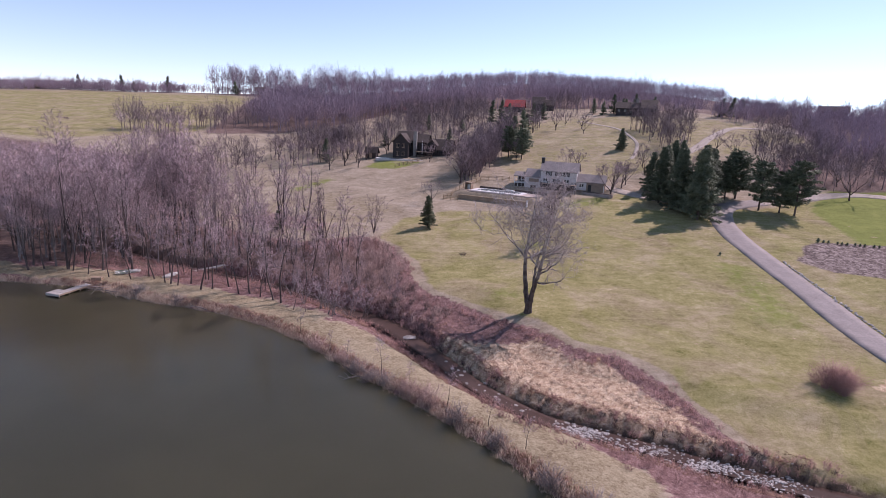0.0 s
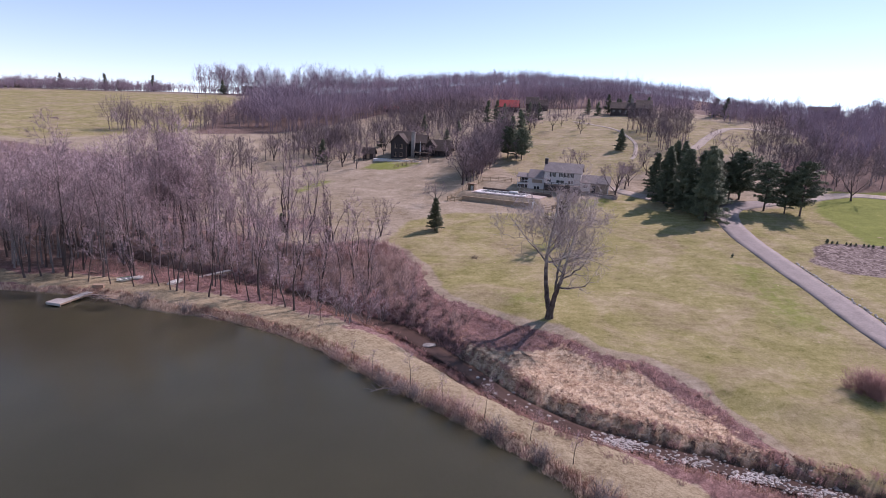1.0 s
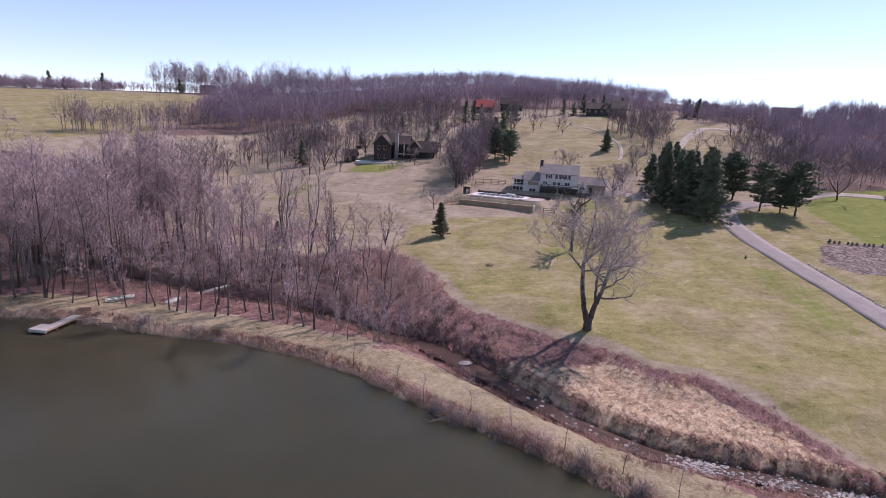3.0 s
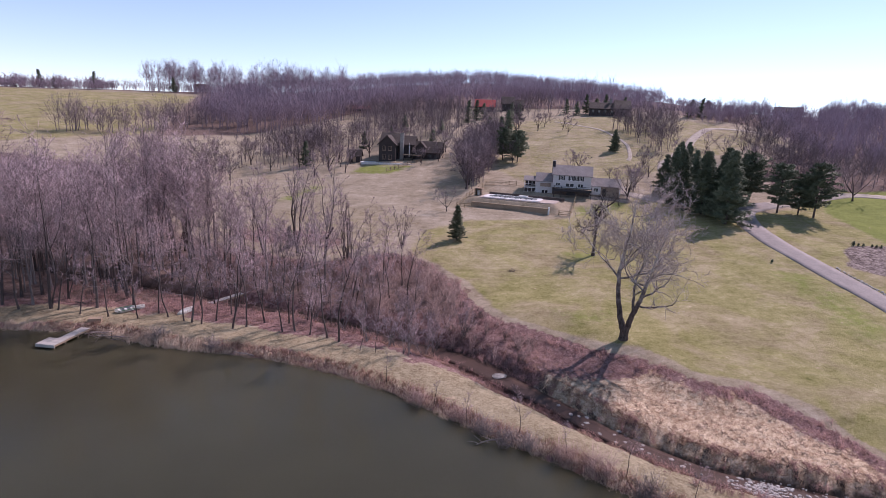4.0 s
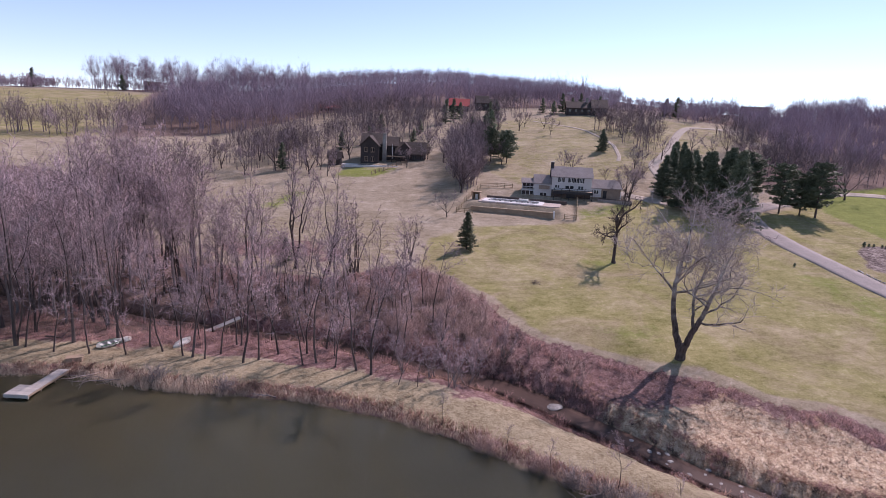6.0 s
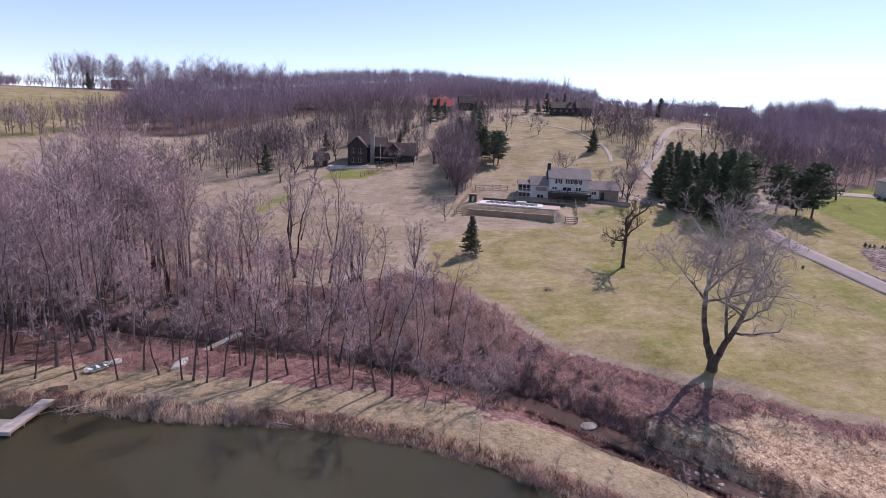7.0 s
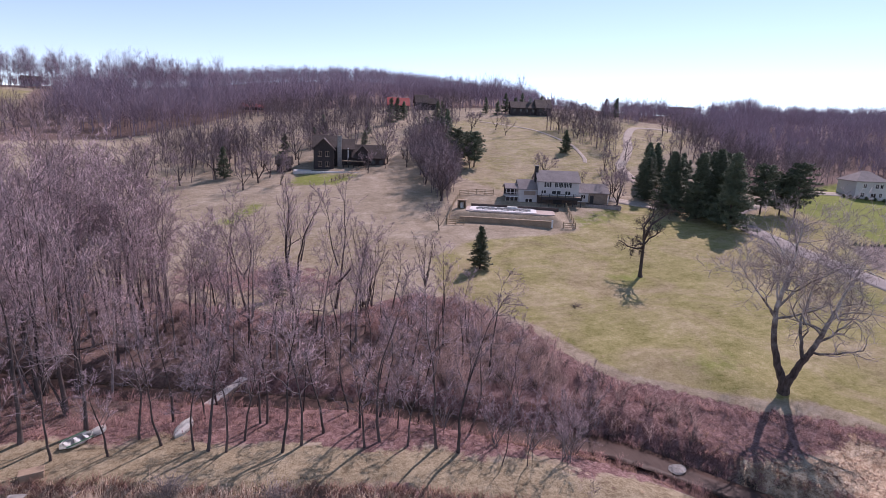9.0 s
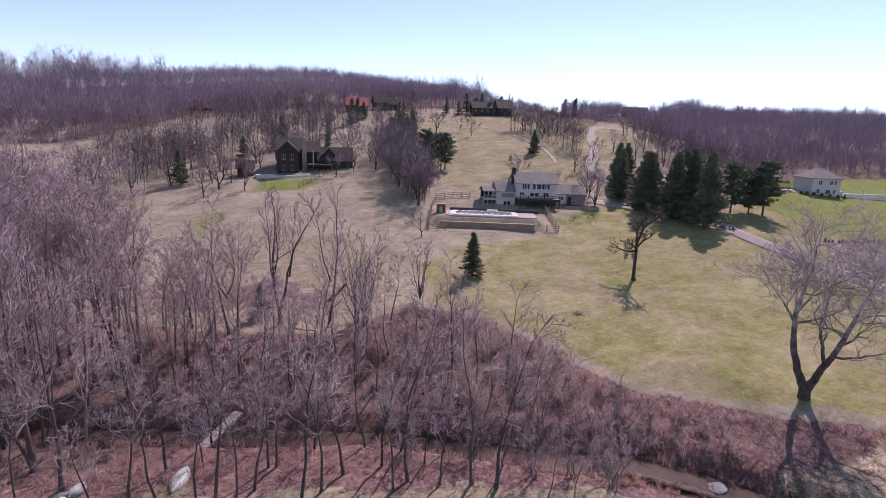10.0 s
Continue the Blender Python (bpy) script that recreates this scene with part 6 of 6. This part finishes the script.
simple_house("low_barn", -30, 327, -10, 32.2, [(0, 10, 0, 6, 2.0, 1.4, 0, 0)], "low barn with a red roof in the woods", WALL_DARK, ROOF_RED)
white = thing("white_house", pose(120.4, 134.6, 12.9, 0, 0, -24) @ Matrix.Diagonal((0.78, 0.85, 0.9, 1)), "white two-storey house with a hipped grey roof on a green lawn", "house")
part("wall", box(0, 11, 0, 9, -2, 5.6, 0.03), SIDING, white)
hip = bmesh.new()
eaves = [hip.verts.new(c) for c in ((-0.5, -0.5, 5.6), (11.5, -0.5, 5.6), (11.5, 9.5, 5.6), (-0.5, 9.5, 5.6))]
low = [hip.verts.new((v.co.x, v.co.y, 5.4)) for v in eaves]
ridge = [hip.verts.new((4.4, 4.5, 8.6)), hip.verts.new((6.6, 4.5, 8.6))]
for f in ((eaves[0], eaves[1], ridge[1], ridge[0]), (eaves[1], eaves[2], ridge[1]), (eaves[2], eaves[3], ridge[0], ridge[1]), (eaves[3], eaves[0], ridge[0]), low[::-1]):
    hip.faces.new(f)
for k in range(4):
    hip.faces.new((low[k], low[(k + 1) % 4], eaves[(k + 1) % 4], eaves[k]))
bmesh.ops.recalc_face_normals(hip, faces=hip.faces)
part("roof", hip, ROOF_GREY, white)
for wx, wz, ww in ((3.0, 4.2, 1.2), (7.2, 4.2, 1.2), (8.8, 4.2, 1.0), (2.6, 1.5, 1.2), (6.4, 1.4, 1.8), (8.9, 1.5, 1.0)):
    window(white, wx, -0.03, wz, ww, 1.4)
part("porch", box(11.0, 13.2, 0.8, 5.0, -1.5, 1.6, 0.03), SIDING, white, "low white side porch")
simple_house("hilltop_house", 180, 268, -35, ground_at(182, 266), [(0, 12, 0, 8, 3.0, 2.4, 4, 1)], "dark house on the far rise", WALL_DARK, ROOF_DARK, WALL_DARK)
for k, (x, y, s) in enumerate(((-322, 396, 20), (-303, 406, -10), (-286, 404, 35), (-346, 392, 0))):
    simple_house("village_house", x, y, s, ground_at(x, y), [(0, 10, 0, 8, 3.6, 2.6, 3, 1)], "pale village house far across the field", (SIDING, BRICK)[k % 2], ROOF_GREY)
for k, (x, y, s) in enumerate(((-150, 446, 10), (-120, 440, -20))):
    simple_house("crest_house", x, y, s, ground_at(x, y), [(0, 10, 0, 8, 3.4, 2.6, 3, 1)], "house among the trees on the field's crest", SIDING, ROOF_DARK)

# ---- at the water ----
def dock():
    ob = thing("dock", pose(-56.2, 78.0, 0.05, 0, 0, -14) @ Matrix.Diagonal((0.82, 0.8, 1, 1)), "bleached plank dock with a square end in the pond", "dock")
    first = None
    def plank(x0, x1, y0, y1):
        m = pose((x0 + x1) / 2, (y0 + y1) / 2, 0.46) @ Matrix.Diagonal((x1 - x0, y1 - y0 - 0.02, 1, 1))
        nonlocal first
        if first is None:
            first = part("plank", box(-0.5, 0.5, -0.5, 0.5, -0.03, 0.03, 0.0), DOCKWOOD, ob)
            first.matrix_basis = m
        else:
            q = new("plank", first.data)
            q.parent = ob
            q.matrix_basis = m
    for k in range(12):
        plank(-1.4, 1.5, -2.2 + k * 0.2, -2.0 + k * 0.2)
    for k in range(23):
        plank(0.05, 1.45, 0.2 + k * 0.2, 0.4 + k * 0.2)
    for x in (-1.3, 1.4):
        part("beam", box(x - 0.06, x + 0.06, -2.2, 0.2, 0.2, 0.43, 0.01), TIMBER, ob)
    for x in (0.12, 1.38):
        part("beam", box(x - 0.06, x + 0.06, 0.2, 4.8, 0.2, 0.43, 0.01), TIMBER, ob)
    part("fascia", box(-1.45, 1.55, -2.27, -2.2, 0.12, 0.47, 0.01), DOCKWOOD, ob, "pale front board")
    for x, y in ((-1.2, -2.0), (1.3, -2.0), (-1.2, 0), (1.3, 0), (1.3, 2.4), (0.2, 2.4)):
        part("pile", box(x - 0.08, x + 0.08, y - 0.08, y + 0.08, -1.9, 0.43, 0.02), TIMBER, ob)


dock()


def hull(length, beam, depth, sheer):
    """An upturned or upright open hull as a shell of ribs."""
    bm = bmesh.new()
    rows, n, m = [], 13, 9
    for i in range(n):
        u = i / (n - 1) * 2 - 1
        w = beam / 2 * (1 - abs(u) ** 2.4) + 0.015
        rise = sheer * abs(u) ** 2.5
        rows.append([bm.verts.new((u * length / 2, w * math.sin(radians(-90 + 180 * j / (m - 1))), depth * (1 - math.cos(radians(-90 + 180 * j / (m - 1))) ** 0.8) + rise)) for j in range(m)])
    for a, b in zip(rows[:-1], rows[1:]):
        for j in range(m - 1):
            bm.faces.new((a[j], a[j + 1], b[j + 1], b[j]))
    bmesh.ops.solidify(bm, geom=bm.faces[:], thickness=0.04)
    bmesh.ops.recalc_face_normals(bm, faces=bm.faces)
    return bm


def boat(name, x, y, turn, length, beam, depth, mat, label, upturned, seats):
    z = ground_at(x, y)
    m = pose(x, y, z + (depth + 0.1 if upturned else 0.02), 180 if upturned else 8, 0, turn)
    ob = thing(name, m, label, "boat")
    part("hull", hull(length, beam, depth, 0.18), mat, ob)
    if not upturned:
        for side in (-1, 1):
            part("gunwale", box(-length * 0.4, length * 0.4, side * beam * 0.44 - 0.05, side * beam * 0.44 + 0.05, depth * 0.98, depth * 1.1, 0.01), HULL_GREEN, ob, "green gunwale")
    for s in seats:
        part("seat", box(s - 0.13, s + 0.13, -beam * 0.42, beam * 0.42, depth * 0.62, depth * 0.7, 0.01), HULL_WHITE, ob)


boat("rowing_boat", -52.3, 87.2, 40, 2.6, 1.2, 0.45, HULL_WHITE, "white rowing boat with green gunwale pulled ashore", False, (-0.7, 0.1, 0.8))
boat("dinghy", -51.0, 88.5, 50, 1.6, 0.9, 0.45, HULL_WHITE, "small white upturned dinghy on the bank", True, ())
boat("white_boat", -44.3, 86.8, 68, 3.2, 1.2, 0.45, HULL_WHITE, "white upturned boat under the trees", True, ())

# footbridge over the brook
fb = thing("footbridge", pose(-41.3, 93.0, 0.45, 0, 0, 55) @ Matrix.Diagonal((0.9, 0.75, 1, 1)), "grey plank footbridge over the brook", "footbridge")
fp = None
for k in range(30):
    m = pose(-4.4 + k * 0.3, 0, 0)
    if fp is None:
        fp = part("plank", box(-0.14, 0.14, -0.6, 0.6, -0.03, 0.03, 0.0), DOCKWOOD, fb)
        fp.matrix_basis = m
    else:
        q = new("plank", fp.data)
        q.parent = fb
        q.matrix_basis = m
for y in (-0.45, 0.45):
    part("beam", box(-4.5, 4.5, y - 0.08, y + 0.08, -0.3, -0.035, 0.01), TIMBER, fb)
for x in (-4.0, -1.2, 1.6, 4.2):
    for y in (-0.5, 0.5):
        part("post", box(x - 0.06, x + 0.06, y - 0.06, y + 0.06, -1.9, -0.035, 0.01), TIMBER, fb)

crate = thing("wooden_crate", pose(-54.3, 83.3, ground_at(-54.3, 83.3), 0, 0, 10), "weathered wooden box on the pond's bank", "box")
part("body", box(-0.75, 0.75, -0.4, 0.4, -0.05, 0.5, 0.02), TIMBER, crate)
part("lid", box(-0.8, 0.8, -0.45, 0.45, 0.505, 0.57, 0.02), TIMBER, crate)

# fallen snags and the rock in the brook
def snag(x, y, z, turn, length, label, seed, mat=None):
    r = np.random.default_rng(seed)
    pts, rad = limb(r, (0, 0, 0), (1, 0, 0.1), length, 0.09, 0.02, 7, 0.0, 0.16)
    rows = [rows_of(pts, rad)]
    for k in range(5):
        p, q = along(pts, rad, 0.25 + 0.14 * k)
        b, c = limb(r, p, (1, r.normal(0, 0.9), 0.4), length * 0.35, q * 0.7, 0.008, 4, 0.0, 0.2)
        rows.append(rows_of(b, c))
    ob = thing("fallen_branch", pose(x, y, z, 0, 0, turn), label, "branch", "fallen branches")
    part("wood", joined("wood", [tubes(np.concatenate(rows), 5)], mat or BARK_PALE), None, ob)


snag(-50.5, 81.4, 0.3, 235, 6.2, "bare branch fallen into the pond", 1)
snag(-47.6, 79.0, 0.3, 200, 5.2, "bare branch fallen into the pond", 2)
snag(-7.0, 54.6, 0.25, 215, 3.0, "bare branch fallen into the pond", 3)
snag(-32.5, 73.2, 0.2, 190, 2.6, "bare branch fallen into the pond", 4)
snag(-29.0, 106.4, 3.6, 170, 5.5, "pale log lying at the wood's edge", 5)
snag(-56.0, 104.0, 2.6, 10, 7.5, "fallen log on the wood's floor", 6, BARK)
snag(-37.5, 103.5, 2.4, 25, 7.0, "fallen log on the wood's floor", 7, BARK)
snag(-60.0, 90.0, 1.1, 20, 6.5, "fallen log on the wood's floor", 8, BARK)


def rock(r, size, flat, fine=1):
    bm = bmesh.new()
    bmesh.ops.create_icosphere(bm, subdivisions=fine, radius=1)
    for v in bm.verts:
        v.co = Vector((v.co.x * size * r.uniform(0.75, 1.15), v.co.y * size * 0.75 * r.uniform(0.75, 1.15), v.co.z * size * flat * r.uniform(0.7, 1.1)))
    return bm


r = np.random.default_rng(8)
big = thing("flat_rock", pose(-3.4, 71.1, -1.86, 0, 0, 20), "pale flat rock at the brook's edge", "rock")
part("stone", rock(r, 1.0, 0.2, 2), STONE, big)
stones = []
for k in range(5):
    ob = thing("brook_stone", Matrix.Identity(4), "grey stone lying in the brook", "stone", "stones in the brook")
    part("stone", rock(r, 0.34, 0.5), STONE, ob)
    stones.append(ob)
spots = [STREAM[k] + (STREAM[k + 1] - STREAM[k]) * u for k in range(13, 20) for u in r.uniform(0, 1, 11)]
for k, (x, y) in enumerate(spots):
    x, y = x + r.normal(0, 0.7), y + r.normal(0, 0.7)
    ob = stones[k % 5]
    m = pose(x, y, max(ground_at(x, y) + 0.05, float(brook_level(x)) - 0.03), 0, 0, r.uniform(0, 360))
    if k < 5:
        ob.matrix_basis = m
    else:
        s = r.uniform(0.3, 0.95)
        copy_thing(ob, m @ Matrix.Diagonal((s, s, s, 1)))

# gravel bars in the riffles
bar = []
for cx, cy, n_, sx, sy in ((15.6, 49.6, 320, 1.5, 0.7), (21.4, 47.3, 160, 1.7, 0.6), (26.8, 44.9, 320, 2.1, 0.7), (31.4, 43.1, 160, 1.6, 0.6)):
    for _ in range(n_):
        x, y = cx + r.normal(0, sx), cy + r.normal(0, sy)
        q = rock(r, float(r.uniform(0.07, 0.2)), 0.55, 1)
        q.transform(Matrix.Translation((x, y, max(ground_at(x, y), float(brook_level(x)) - 0.02) + 0.03)))
        v0 = np.array([v.co[:] for v in q.verts])
        q.verts.index_update()
        bar.append((v0, np.array([[v.index for v in f.verts] for f in q.faces])))
        q.free()
tagged(part("gravel_bar", joined("gravel_bar", bar, STONE), None), "pale gravel washed up in the brook", "gravel", kind="stuff")

# stone edging along the driveway
edge_stones = []
for k in range(4):
    ob = thing("edging_stone", Matrix.Identity(4), "pale edging stone beside the driveway", "stone", "edging stones along the driveway")
    part("stone", rock(r, 0.26, 0.6), STONE, ob)
    edge_stones.append(ob)
for k in range(120):
    u = k / 119
    y = 57 + 39 * u
    x = np.interp(y, [q[1] for q in DRIVE], [q[0] for q in DRIVE]) + 2.95 + r.normal(0, 0.15)
    ob = edge_stones[k % 4]
    m = pose(x, y + r.normal(0, 0.1), ground_at(x, y) + 0.05, 0, 0, r.uniform(0, 360))
    if k < 4:
        ob.matrix_basis = m
    else:
        s = r.uniform(0.7, 1.3)
        copy_thing(ob, m @ Matrix.Diagonal((s, s, s, 1)))

# clipped evergreens in a row behind the garden bed
row_bush = conifer("dwarf_evergreen", np.random.default_rng(4), 1.3, 0.55, 9, 6, 9, 0.02, "small dark clipped evergreen behind the mulch bed", NEEDLE, 0.0, "row of small evergreens")
for k, (x, y) in enumerate(((76.8, 106.7), (77.7, 106.4), (78.5, 106.1), (80.0, 105.6), (80.8, 105.4), (81.6, 105.1), (83.0, 104.8), (83.8, 104.6), (84.6, 104.4), (86.2, 104.0), (87.0, 103.7), (88.6, 103.3), (90, 103), (91.5, 102.6), (93, 102.2))):
    m = pose(x, y, ground_at(x, y), 0, 0, k * 50)
    if k == 0:
        row_bush.matrix_basis = m @ Matrix.Scale(0.68, 4)
    else:
        copy_thing(row_bush, m @ Matrix.Scale(0.68, 4))
for x, y, s, label in ((53.4, 99.2, 0.7, "small dark evergreen bush on the lawn"),):
    copy_thing(row_bush, pose(x, y, ground_at(x, y)) @ Matrix.Diagonal((s, s, s, 1)))["label"] = label
# brush pile where a tree was felled
rr = np.random.default_rng(9)
ob = thing("twig_heap", pose(4.8, 99.2, ground_at(4.8, 99.2)), "small heap of dead twigs on the lawn", "twig heap")
part("twigs", joined("twigs", [spikes(shrub_rows(rr, 0, 0, -0.1, 0.9, 40, 0.03, 1.5))], BARK), None, ob)
# shrubs along the white house, and its low stone wall
for k, (x, y) in enumerate(((117.6, 135.6), (119, 134.8), (120.6, 133.8), (122.4, 132.6), (124.2, 131.4), (126, 130.2), (127.6, 129.4))):
    copy_thing(row_bush, pose(x, y, ground_at(x, y)) @ Matrix.Diagonal((1.5, 1.5, 1.1, 1)))["label"] = "dark evergreen shrub along the white house"
lw = thing("stone_wall", pose(130, 130.5, ground_at(130, 130.5), 0, 0, -22), "low pale stone wall beside the white house", "wall")
part("wall", box(0, 15, -0.4, 0.4, -0.8, 1.0, 0.08), CONCRETE, lw)
